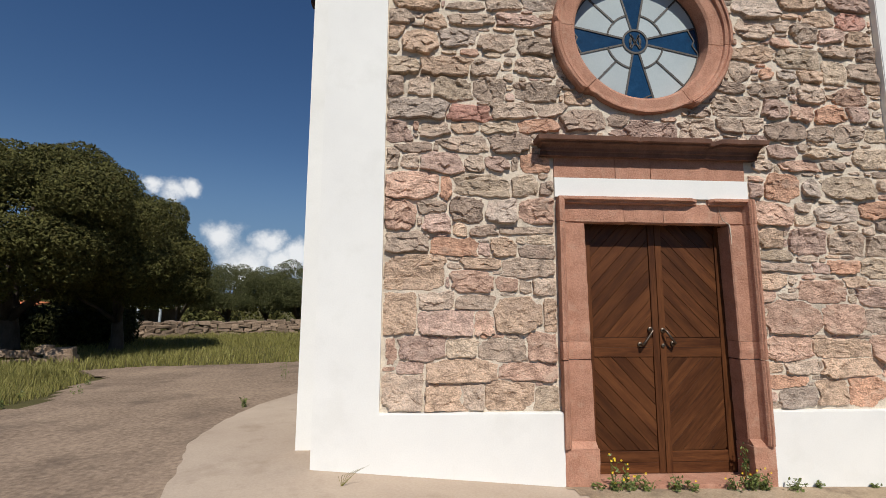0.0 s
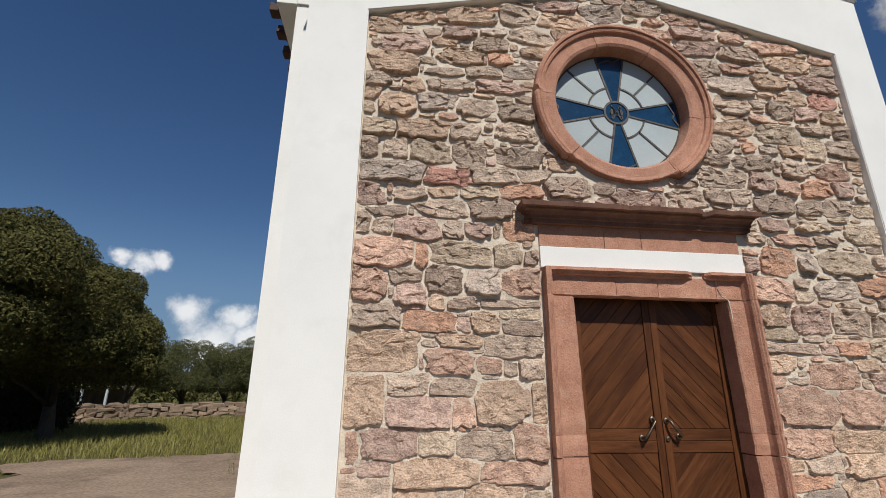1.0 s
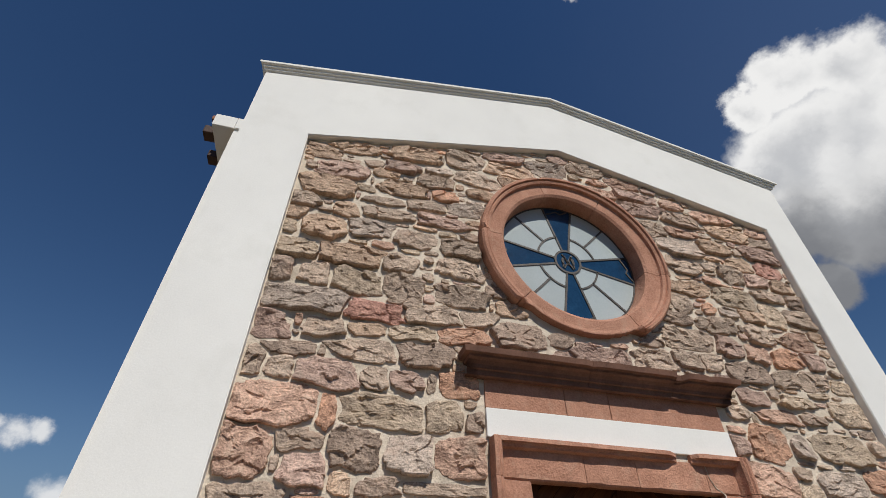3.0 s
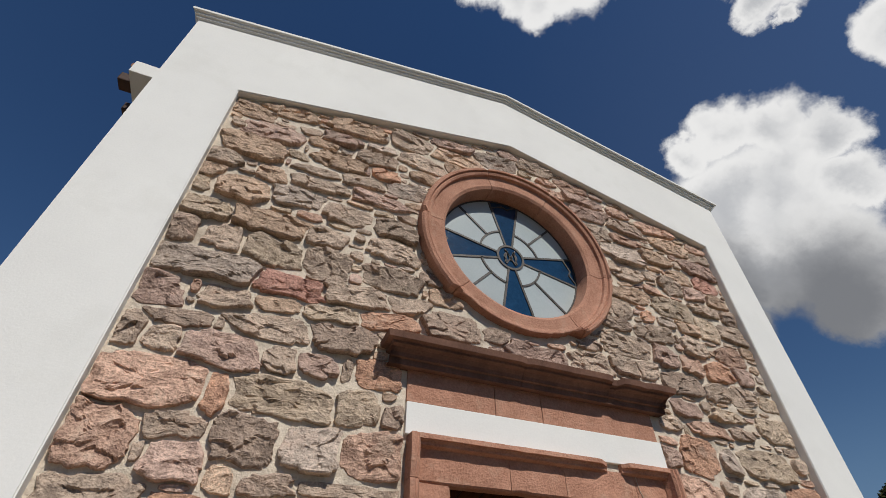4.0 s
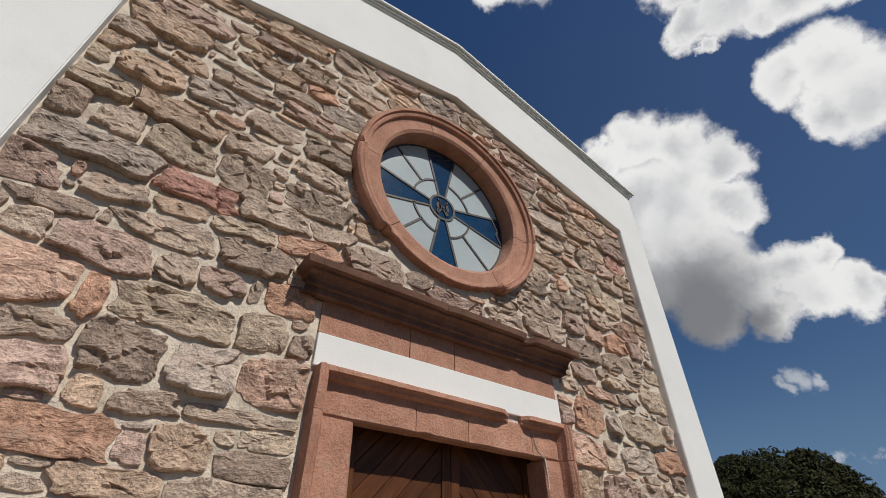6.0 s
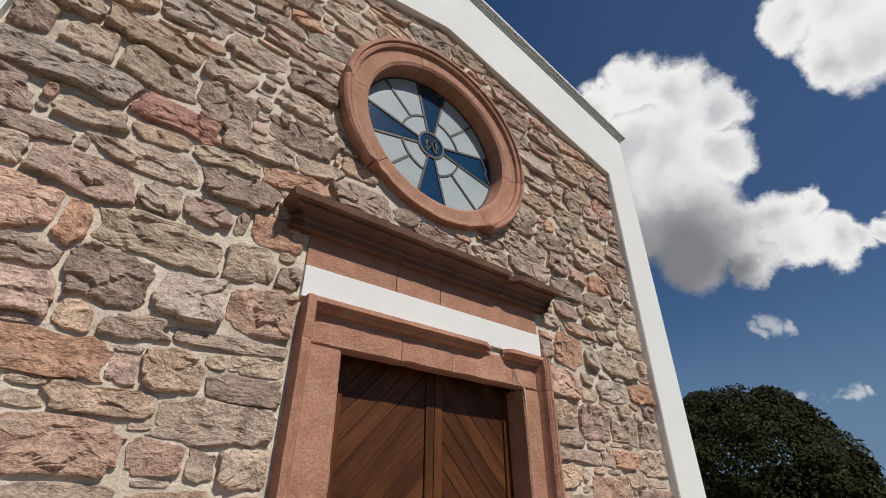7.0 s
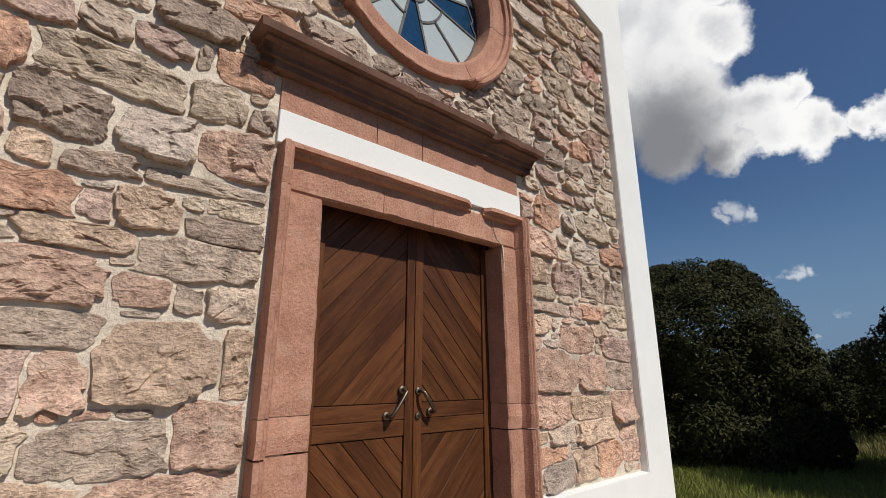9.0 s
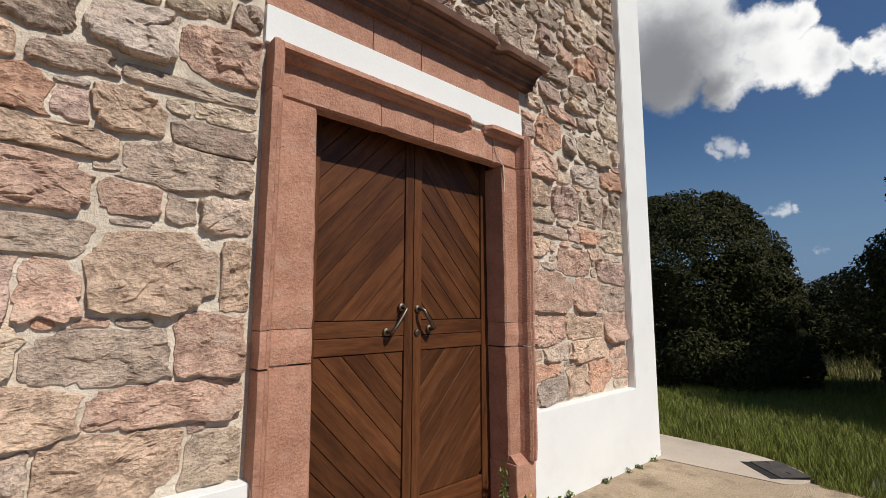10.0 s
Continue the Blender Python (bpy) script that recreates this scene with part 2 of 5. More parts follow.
# near-black base colour that stands in for the darkness of unlit hollows
DARK = surface("unlit_inside", (0.01, 0.008, 0.007), (0.02, 0.017, 0.014), 4, 0.9, 0.1)
ASPHALT = surface("old_asphalt", (0.165, 0.118, 0.084), (0.38, 0.280, 0.200), 0.9, 0.95, 0.9, 22, spots=((0.12, 0.088, 0.066), 0.65, 1.3), relief=0.014, sheen=0.2, fine_share=0.55, hard=0.13)
APRON = surface("sandy_concrete", (0.40, 0.31, 0.235), (0.52, 0.42, 0.325), 1.1, 0.95, 0.7, 55, spots=((0.33, 0.25, 0.18), 0.6, 2.5), relief=0.006, sheen=0.2)
CONCRETE = surface("pale_concrete", (0.44, 0.36, 0.28), (0.56, 0.47, 0.375), 1.4, 0.92, 0.5, 60, spots=((0.34, 0.28, 0.22), 0.4, 4), relief=0.004, sheen=0.2)
SOIL = surface("dry_soil_and_turf", (0.06, 0.055, 0.022), (0.13, 0.115, 0.05), 0.8, 0.98, 0.9, 14, spots=((0.16, 0.12, 0.07), 0.6, 0.5), relief=0.03, sheen=0.1)
GRASS = surface("green_grass", (0.110, 0.140, 0.022), (0.245, 0.262, 0.058), 0.9, 0.6, 0, 3, vary=0.35, spots=((0.24, 0.21, 0.075), 0.75, 0.7), sheen=0.15)
GRASS_DRY = surface("meadow_grass", (0.12, 0.125, 0.028), (0.26, 0.228, 0.07), 0.6, 0.65, 0, 3, vary=0.35, spots=((0.30, 0.25, 0.09), 0.75, 0.5), sheen=0.3)
LEAF_DARK = surface("dark_evergreen_leaf", (0.044, 0.047, 0.014), (0.115, 0.108, 0.034), 0.7, 0.75, 0, 5, vary=0.4, spots=((0.10, 0.068, 0.022), 0.6, 0.9), sheen=0.12)
# shaded copy of the evergreen leaf: the shade is put into the base colour
LEAF_SHADE = surface("shaded_evergreen_leaf", (0.020, 0.024, 0.008), (0.054, 0.055, 0.017), 0.7, 0.7, 0, 5, vary=0.4, spots=((0.08, 0.058, 0.02), 0.5, 0.9), sheen=0.12)
LEAF_OLIVE = surface("olive_leaf", (0.048, 0.054, 0.020), (0.135, 0.136, 0.055), 0.8, 0.7, 0, 5, vary=0.35, sheen=0.15)
BARK = surface("grey_bark", (0.05, 0.038, 0.028), (0.13, 0.10, 0.075), 4, 0.95, 0.9, 22, relief=0.012, stretch=(1, 1, 0.3))
TIMBER = surface("dark_rafter", (0.035, 0.016, 0.010), (0.085, 0.040, 0.024), 8, 0.7, 0.4, 40, relief=0.002)
TILE = surface("clay_roof_tile", (0.24, 0.10, 0.055), (0.42, 0.20, 0.11), 6, 0.9, 0.6, 40, vary=0.2, relief=0.004)
RUBBLE = surface("field_stone", (0.16, 0.11, 0.075), (0.33, 0.24, 0.165), 4, 0.95, 0.9, 20, vary=0.25, relief=0.02)
STEEL = surface("drain_cover", (0.055, 0.048, 0.042), (0.12, 0.105, 0.09), 8, 0.7, 0.6, 70, metal=0.4, relief=0.002)
TARP = surface("orange_tarpaulin", (0.50, 0.15, 0.05), (0.62, 0.21, 0.07), 2, 0.7, 0.2, 20)
SHEET = surface("grey_sheet_roof", (0.36, 0.40, 0.42), (0.50, 0.54, 0.55), 2, 0.5, 0.2, 20)
PETAL = surface("yellow_petal", (0.75, 0.52, 0.02), (0.85, 0.62, 0.04), 20, 0.6, 0)
WEED = surface("weed_leaf", (0.08, 0.11, 0.022), (0.17, 0.20, 0.05), 5, 0.55, 0, 20, vary=0.3)


# ---- builders ----
def mesh_of(name, verts, faces, mat, smooth=False):
    me = bpy.data.meshes.new(name)
    me.from_pydata(verts, [], faces)
    me.materials.append(mat)
    if smooth:
        me.shade_smooth()
    me.update()
    return me


def part(name, bm, mat, parent=None, label="", smooth=False, at=None):
    """Links a bmesh (or a finished mesh) as one object, under a thing or a part."""
    if isinstance(bm, bpy.types.Mesh):
        me = bm
    else:
        bmesh.ops.recalc_face_normals(bm, faces=bm.faces)
        me = bpy.data.meshes.new(name)
        bm.to_mesh(me)
        bm.free()
        me.materials.append(mat)
        if smooth:
            me.shade_smooth()
    ob = new(name, me)
    if parent is not None:
        ob.parent = parent
    if at is not None:
        ob.location = at
    if label:
        tagged(ob, label)
    return ob


def empty(name, at, label, category, group=""):
    ob = new(name)
    ob.location = at
    ob.empty_display_size = 0.1
    return tagged(ob, label, category, group)


def box(x0, x1, y0, y1, z0, z1, bevel=0.0, bm=None):
    bm = bm or bmesh.new()
    vs = [bm.verts.new(c) for c in ((x0, y0, z0), (x1, y0, z0), (x1, y1, z0), (x0, y1, z0), (x0, y0, z1), (x1, y0, z1), (x1, y1, z1), (x0, y1, z1))]
    fs = [bm.faces.new([vs[i] for i in f]) for f in ((0, 3, 2, 1), (4, 5, 6, 7), (0, 1, 5, 4), (1, 2, 6, 5), (2, 3, 7, 6), (3, 0, 4, 7))]
    if bevel:
        es = list({e for f in fs for e in f.edges})
        bmesh.ops.bevel(bm, geom=es, offset=bevel, segments=2, affect="EDGES", profile=0.6)
    return bm


def plate(outline, y0, y1, holes=(), bm=None, bevel=0.0):
    """An upright slab with its outline in x, z between two depths, with holes."""
    bm = bm or bmesh.new()
    edges = []
    for ring in (outline, *holes):
        vs = [bm.verts.new((x, y0, z)) for x, z in ring]
        edges += [bm.edges.new((vs[i], vs[(i + 1) % len(vs)])) for i in range(len(vs))]
    got = bmesh.ops.triangle_fill(bm, edges=edges, use_beauty=True)
    faces = [g for g in got["geom"] if isinstance(g, bmesh.types.BMFace)]
    ext = bmesh.ops.extrude_face_region(bm, geom=faces)
    for v in [g for g in ext["geom"] if isinstance(g, bmesh.types.BMVert)]:
        v.co.y = y1
    bmesh.ops.recalc_face_normals(bm, faces=bm.faces)
    if bevel:
        sharp = [e for e in bm.edges if len(e.link_faces) == 2 and e.calc_face_angle() > 0.5 and all(abs(v.co.y - y0) < 1e-5 for v in e.verts)]
        bmesh.ops.bevel(bm, geom=sharp, offset=bevel, segments=2, affect="EDGES")
    return bm


def sweep(sections, bm=None, closed=True, caps=True):
    """A skin over a row of sections with equal counts of points."""
    bm = bm or bmesh.new()
    rows = [[bm.verts.new(p) for p in s] for s in sections]
    n = len(rows[0])
    for a, b in zip(rows, rows[1:]):
        for i in range(n if closed else n - 1):
            j = (i + 1) % n
            bm.faces.new((a[i], a[j], b[j], b[i]))
    if caps:
        bm.faces.new(rows[0][::-1])
        bm.faces.new(rows[-1])
    return bm


def tube(points, radius, n=8, bm=None):
    pts = [Vector(p) for p in points]
    rad = radius if isinstance(radius, (list, tuple)) else [radius] * len(pts)
    secs = []
    for i, p in enumerate(pts):
        d = (pts[min(i + 1, len(pts) - 1)] - pts[max(i - 1, 0)]).normalized()
        u = d.cross(Vector((0.3, 1, 0.2))).normalized()
        w = d.cross(u).normalized()
        secs.append([p + rad[i] * (math.cos(a) * u + math.sin(a) * w) for a in (2 * math.pi * k / n for k in range(n))])
    return sweep(secs, bm)


def rough_edges(bm, amount, size=6.0, seed=0.0):
    """Uneven, worn faces: moves the vertices a little by noise."""
    for v in bm.verts:
        q = v.co * size + Vector((seed, seed * 0.7, seed * 1.3))
        v.co += Vector((noise.noise(q), noise.noise(q + Vector((9, 0, 0))), noise.noise(q + Vector((0, 9, 0))))) * amount
    return bm


# ---- ground ----
def gz(x, y):
    """Height of the ground: it falls from the drive beside the church to the meadow on the other side."""
    return float(np.interp(x, [-30, -0.8, 1.15, 2.86, 4.5, 9.0], [0.30, 0.262, 0.105, 0.08, 0.05, 0.0]))


def sheet(name, xs, ys, mat, lift=0.0, inside=None, thick=0.0, wave=0.0):
    bm = bmesh.new()
    grid = [[bm.verts.new((x, y, gz(x, y) + lift + wave * noise.noise(Vector((x * 0.5, y * 0.5, 3.0))))) for y in ys] for x in xs]
    for i in range(len(xs) - 1):
        for j in range(len(ys) - 1):
            if inside is None or inside((xs[i] + xs[i + 1]) / 2, (ys[j] + ys[j + 1]) / 2):
                bm.faces.new((grid[i][j], grid[i + 1][j], grid[i + 1][j + 1], grid[i][j + 1]))
    for v in [v for v in bm.verts if not v.link_faces]:
        bm.verts.remove(v)
    if thick:
        got = bmesh.ops.extrude_face_region(bm, geom=list(bm.faces))
        for v in [g for g in got["geom"] if isinstance(g, bmesh.types.BMVert)]:
            v.co.z += thick
    return bm


far = [-1600, -800, -400, -200, -100, -60, -40, -30]
near_x = far + [-30 + 1.0 * i for i in range(1, 60)] + [-a for a in far[::-1]]
near_y = far + [-30 + 1.0 * i for i in range(1, 60)] + [-a for a in far[::-1]]
ground = tagged(part("ground", sheet("ground", sorted(set(near_x)), sorted(set(near_y)), SOIL, -0.03), SOIL), "dry earth and turf round the church", "ground", kind="structure")


def edge_x(y):
    """The ragged edge of the old drive towards the meadow."""
    return float(np.interp(y, [-30, 4.5, 6.4, 8.4, 9.4], [-6.4, -5.0, -4.7, -5.3, -6.4])) + 0.25 * noise.noise(Vector((3.1, y * 0.9, 0)))


def edge_y(x):
    return float(np.interp(x, [-9, -6.2, -4.2, -2.6, 0], [9.0, 9.5, 10.2, 10.8, 11.2])) + 0.2 * noise.noise(Vector((x * 0.9, 1.7, 0)))


def apron_x(y):
    return float(np.interp(y, [2.0, 3.16, 4.4, 5.2, 6.1, 6.8, 8.0], [-1.25, -1.58, -2.0, -2.0, -1.9, -1.66, -1.35])) + 0.10 * noise.noise(Vector((0.4, y * 0.6, 2.0))) + 0.03 * noise.noise(Vector((0.4, y * 5, 2.0)))


def on_road(x, y):
    return edge_x(y) < x < apron_x(y) + 0.1 and y < edge_y(x)


steps = [i * 0.14 for i in range(-64, 120)]
road = tagged(part("road", sheet("road", [x for x in steps if -8.5 < x < 5.4], [y for y in steps if y < 12], ASPHALT, 0.0, on_road, wave=0.012), ASPHALT),
              "worn brown-grey asphalt drive with bleached patches", "road", kind="structure")


# added out of view: near-black ground that keeps sunlight from bouncing onto the front
DIM_GROUND = surface("dim_unseen_ground", (0.035, 0.033, 0.031), (0.065, 0.061, 0.056), 1.0, 0.9, 0.8, 40, relief=0.006, sheen=0.2)
bounce_cut = tagged(part("road", sheet("road", [-1.7 + 0.4 * i for i in range(19)], [-14 + 0.4 * i for i in range(42)], DIM_GROUND, 0.002), DIM_GROUND),
                   "unseen near-black ground before the church, added to cut bounced light", "road", kind="structure")


def worn_x(y):
    return 1.3 + 0.5 * noise.noise(Vector((2.2, y * 0.9, 4.0)))


def on_sand(x, y):
    return worn_x(y) - 0.06 < x < (5.08 if y < 2.95 else 4.62) and 1.9 + 0.25 * noise.noise(Vector((x * 0.8, 0, 7))) < y < 3.75


def on_apron(x, y):
    return apron_x(y) < x < worn_x(y) and 2.1 + 0.25 * noise.noise(Vector((x * 0.8, 0, 7))) < y < 13.0 and not (-0.76 < x < 4.5 and y > 3.75)


fine = [i * 0.06 for i in range(20, 224)]
apron_mesh = sheet("pavement", [-2.2 + 0.06 * i for i in range(116)], fine, APRON, 0.004, on_apron, wave=0.004)
for v in apron_mesh.verts:
    if abs(v.co.x - apron_x(v.co.y)) < 0.045:
        v.co.x = apron_x(v.co.y)
apron = tagged(part("pavement", apron_mesh, APRON),
               "sandy concrete apron in front of the church", "pavement", kind="structure")

SAND = surface("trodden_sand", (0.33, 0.245, 0.16), (0.58, 0.455, 0.32), 2.6, 0.95, 1.0, 70, spots=((0.20, 0.145, 0.10), 0.8, 3.0), relief=0.014, sheen=0.15, fine_share=0.5)
sand = tagged(part("pavement", sheet("pavement", [0.6 + 0.06 * i for i in range(70)], fine, SAND, 0.008, on_sand, wave=0.004), SAND),
              "trodden sandy ground before the church door", "pavement", kind="structure")


def path_slab():
    """The flared end of the side path, rounded at its free corner."""
    pts = [(4.47, 3.60), (4.51, 3.2), (4.56, 2.80), (4.64, 2.72), (4.76, 2.69), (4.88, 2.71), (4.99, 2.78), (5.09, 2.90), (5.17, 3.06), (5.22, 3.25), (5.24, 3.5), (5.25, 4.2), (5.27, 7.0), (5.29, 13.0), (4.40, 13.0), (4.40, 3.66)]
    bm = bmesh.new()
    face = bm.faces.new([bm.verts.new((x, y, gz(x, y) - 0.03)) for x, y in pts])
    up = bmesh.ops.extrude_face_region(bm, geom=[face])
    top = [g for g in up["geom"] if isinstance(g, bmesh.types.BMVert)]
    for v in top:
        v.co.z = gz(v.co.x, v.co.y) + 0.014
    bmesh.ops.triangulate(bm, faces=[f for f in bm.faces if len(f.verts) > 4])
    return bm


strip = tagged(part("pavement", path_slab(), CONCRETE), "pale concrete path along the side wall", "pavement", kind="structure")

# ---- the church front ----
FRONT, BED = 3.645, 3.705
LEFT, RIGHT, APEX = -0.775, 4.55, 2.0
P_L, P_R, P_BOT, P_TOP, P_APEX = -0.275, 4.155, 0.655, 4.60, 5.12
RX, RZ, R_OUT, R_IN = 1.950, 3.864, 0.80, 0.60

front_outline = [(LEFT, -0.3), (1.16, -0.3), (1.16, P_BOT), (P_L, P_BOT), (P_L, P_TOP), (APEX, P_APEX), (P_R, P_TOP), (P_R, P_BOT), (2.815, P_BOT),
                 (2.815, -0.3), (RIGHT, -0.3), (RIGHT, 5.27), (APEX, 5.86), (LEFT, 5.32)]
wall_front = tagged(part("wall_front", plate(front_outline, FRONT, 4.10, bevel=0.006), PLASTER), "white plastered gable front with corner strips and plinth", "church wall", kind="structure")


def circle(r, n, cx=RX, cz=RZ):
    return [(cx + r * math.cos(2 * math.pi * k / n), cz + r * math.sin(2 * math.pi * k / n)) for k in range(n)]


bed_outline = [(P_L - 0.05, P_BOT - 0.05), (1.30, P_BOT - 0.05), (1.30, 2.30), (2.70, 2.30), (2.70, P_BOT - 0.05), (P_R + 0.05, P_BOT - 0.05), (P_R + 0.05, P_TOP + 0.03),
               (APEX, P_APEX + 0.04), (P_L - 0.05, P_TOP + 0.03)]
stone_wall = tagged(part("wall_panel", plate(bed_outline, BED, 4.05, [circle(R_IN + 0.05, 64)]), MORTAR), "rubble stone wall with wide pale lime joints", "stone wall", kind="structure")

# stepped moulding along the gable
def gable_moulding():
    prof = [(0.0, -0.01), (0.018, 0.0), (0.018, 0.017), (0.036, 0.02), (0.036, 0.038), (0.058, 0.043), (0.058, 0.068), (-0.50, 0.068), (-0.50, -0.01)]
    secs = []
    for x, z, out_x in ((LEFT, 5.32, -1), (APEX, 5.86, 0), (RIGHT, 5.27, 1)):
        secs.append([(x + out_x * max(0, p), FRONT - p, z + h) for p, h in prof])
    return sweep(secs)


moulding = tagged(part("trim", gable_moulding(), PLASTER), "grey-white stepped moulding along the gable", "moulding", kind="structure")

# nave behind the front, with its eaves
NAVE_Y, NAVE_L, NAVE_R = 4.12, -1.0, 4.42
nave_outline = [(NAVE_L, -0.3), (NAVE_R, -0.3), (NAVE_R, 5.02), (1.9, 5.55), (NAVE_L, 5.02)]
nave = bmesh.new()
for x0, x1 in ((NAVE_L, NAVE_L + 0.4), (NAVE_R - 0.4, NAVE_R)):
    box(x0, x1, NAVE_Y + 0.35, 13.0, -0.3, 5.02, bm=nave)
wall_side = tagged(part("wall_nave", nave, PLASTER), "white plastered side walls of the nave", "church wall", kind="structure")
end = plate(nave_outline, NAVE_Y, NAVE_Y + 0.35, [[(1.2, 0.0), (2.75, 0.0), (2.75, 4.7), (1.2, 4.7)]])
plate(nave_outline, 13.0, 13.4, bm=end)
wall_end = tagged(part("wall_nave_ends", end, PLASTER), "white plastered end walls of the nave", "church wall", kind="structure")
eaves = bmesh.new()
box(-1.19, NAVE_L - 0.001, NAVE_Y - 0.02, 13.3, 5.02, 5.17, 0.006, bm=eaves)
box(NAVE_L + 0.001, LEFT + 0.1, NAVE_Y - 0.02, NAVE_Y + 0.3, 5.025, 5.17, 0.006, bm=eaves)
box(NAVE_R - 0.05, NAVE_R + 0.10, NAVE_Y + 0.05, 13.3, 5.02, 5.17, 0.006, bm=eaves)
tagged(part("eaves", eaves, PLASTER), "white boxed eaves of the nave", "eaves", kind="structure")
roof = tagged(part("roof", plate([(-1.24, 5.175), (1.9, 5.60), (4.56, 5.175), (4.56, 5.22), (1.9, 5.66), (-1.24, 5.22)], NAVE_Y + 0.05, 13.3), TILE),
              "low clay tiled roof of the nave", "roof", kind="structure")
ribs = bmesh.new()
for x0, z0, x1, z1 in ((-1.26, 5.22, 1.9, 5.665), (4.58, 5.22, 1.9, 5.665)):
    for i in range(44):
        y = NAVE_Y + 0.16 + 0.208 * i
        sweep([[(x, y + 0.085 * math.cos(a), z + 0.05 * math.sin(a)) for a in [math.pi * k / 6 for k in range(7)]] for x, z in ((x0, z0), (x1, z1))], ribs)
tagged(part("tiles", ribs, TILE, roof), "rows of curved clay tiles", kind="stuff")
for i in range(30):
    part("rafter_end", box(-1.29, -1.185, NAVE_Y + 0.10 + 0.30 * i, NAVE_Y + 0.22 + 0.30 * i, 5.035, 5.13, 0.01), TIMBER, roof)
tagged(part("ceiling", box(-0.6, 4.0, 4.5, 13.0, 4.9, 4.95), PLASTER), "white ceiling inside the nave", "ceiling", kind="structure")

# ---- the doorway of red sandstone ----
doorway = empty("door_surround", (1.98, FRONT, gz(1.98, 3.6)), "red sandstone door surround with chipped mouldings", "door surround")
DB = Vector(doorway.location)


def local(bm, origin):
    bmesh.ops.translate(bm, verts=bm.verts, vec=-Vector(origin))
    return bm


def lean(z):
    """The opening leans a little as it goes down."""
    return 0.036 * (2.15 - z) / 2.0


def jamb(z0, z1, side, seed, narrow=0.0):
    """A length of the moulded jamb; side -1 is the west one."""
    secs = []
    n = max(2, int((z1 - z0) / 0.06))
    for k in range(n + 1):
        z = z0 + (z1 - z0) * k / n
        end = 0.006 if k in (0, n) else 0.0
        inner = (1.385 if side < 0 else 2.630) + lean(z) + 0.006 * noise.noise(Vector((seed, z * 9, 0)))
        o = 1.15 if side < 0 else 2.822
        if narrow:
            inner = o - side * narrow
        s = -side
        chip = 0.007 * max(0, noise.noise(Vector((seed + 5, z * 14, 0))))
        prof = [(o, 3.74), (o, 3.612 + chip + end), (o + s * (0.022 - chip), 3.606 + chip + end), (o + s * 0.030, 3.618 + end), (o + s * 0.038, 3.615 + end), (o + s * 0.050, 3.630 + end),
                (o + s * 0.056, 3.664 + end), (o + s * 0.064, 3.690 + end), (inner - s * 0.010, 3.694 + end), (inner, 3.703 + end), (inner, 3.92), (o, 3.92)]
        secs.append([(x, y, z) for x, y in prof])
    return local(sweep(secs), DB)


for side in (-1, 1):
    for i, (z0, z1) in enumerate(((0.392, 1.049), (1.057, 1.196), (1.199, 2.163))):
        part("jamb", jamb(z0, z1, side, 3.0 * i + side), RED_STONE, doorway)
    x0, x1 = (1.15, 1.385 + lean(0.25) + 0.004) if side < 0 else (2.63 + lean(0.25) - 0.004, 2.838)
    bm = box(x0, x1, 3.640, 3.92, gz(x0, 3.6) - 0.06, 0.388, 0.008)
    bmesh.ops.subdivide_edges(bm, edges=[e for e in bm.edges if e.calc_length() > 0.1], cuts=3, use_grid_fill=True)
    part("base_block", local(rough_edges(bm, 0.006, 9, side), DB), RED_STONE, doorway)
    cap = sweep([[(x, y, z) for y, z in ((3.90, 0.384), (3.640, 0.384), (3.692, 0.430), (3.90, 0.430))] for x in (x0 + 0.006, x1 - 0.01)])
    part("splay", local(cap, DB), RED_STONE, doorway)


def lintel_block(x0, x1, seed):
    secs = []
    n = max(3, int((x1 - x0) / 0.05))
    for k in range(n + 1):
        x = x0 + (x1 - x0) * k / n
        end = 0.004 if k in (0, n) else 0.0
        wear = 0.002 * noise.noise(Vector((x * 7, seed, 1))) + 0.012 * max(0, noise.noise(Vector((x * 16, seed, 4))) - 0.25)
        secs.append([(x, y, z) for y, z in ((3.765, 2.335), (3.694 + end, 2.335), (3.694 + end, 2.176 + wear), (3.704 + end, 2.166 + wear), (3.765, 2.166 + wear))])
    return local(sweep(secs), DB)


joints = [1.212, 1.725, 2.065, 2.545, 2.765]
for i, (a, b) in enumerate(zip(joints, joints[1:])):
    part("lintel_block", lintel_block(a + 0.0015, b - 0.0015, i), RED_STONE, doorway)
for side, (a, b) in ((-1, (1.15, 1.211)), (1, (2.766, 2.822))):
    part("corner_block", jamb(2.166, 2.372, side, 11 + side, b - a + 0.018), RED_STONE, doorway)


def lintel_moulding(x0, x1, chip0, chip1, seed):
    """The projecting band over the lintel, broken off at its ends where chip is set."""
    secs = []
    n = max(3, int((x1 - x0) / 0.03))
    for k in range(n + 1):
        x = x0 + (x1 - x0) * k / n
        t0, t1 = (x - x0) / 0.045, (x1 - x) / 0.09
        f = min(1, 0.25 + t0 if chip0 else 1, 0.2 + t1 if chip1 else 1)
        w = 0.004 * noise.noise(Vector((x * 12, seed, 2)))
        prof = [(3.74, 2.378), (3.694 - 0.060 * f + w, 2.377), (3.694 - 0.062 * f + w, 2.353 + w), (3.694 - 0.046 * f, 2.351), (3.694 - 0.042 * f, 2.344), (3.694 - 0.036 * f, 2.342),
                (3.694 - 0.034 * f, 2.329 + 0.006 * (1 - f)), (3.694 - 0.006, 2.322 + 0.008 * (1 - f)), (3.74, 2.322)]
        secs.append([(x, y, z) for y, z in prof])
    return local(sweep(secs), DB)


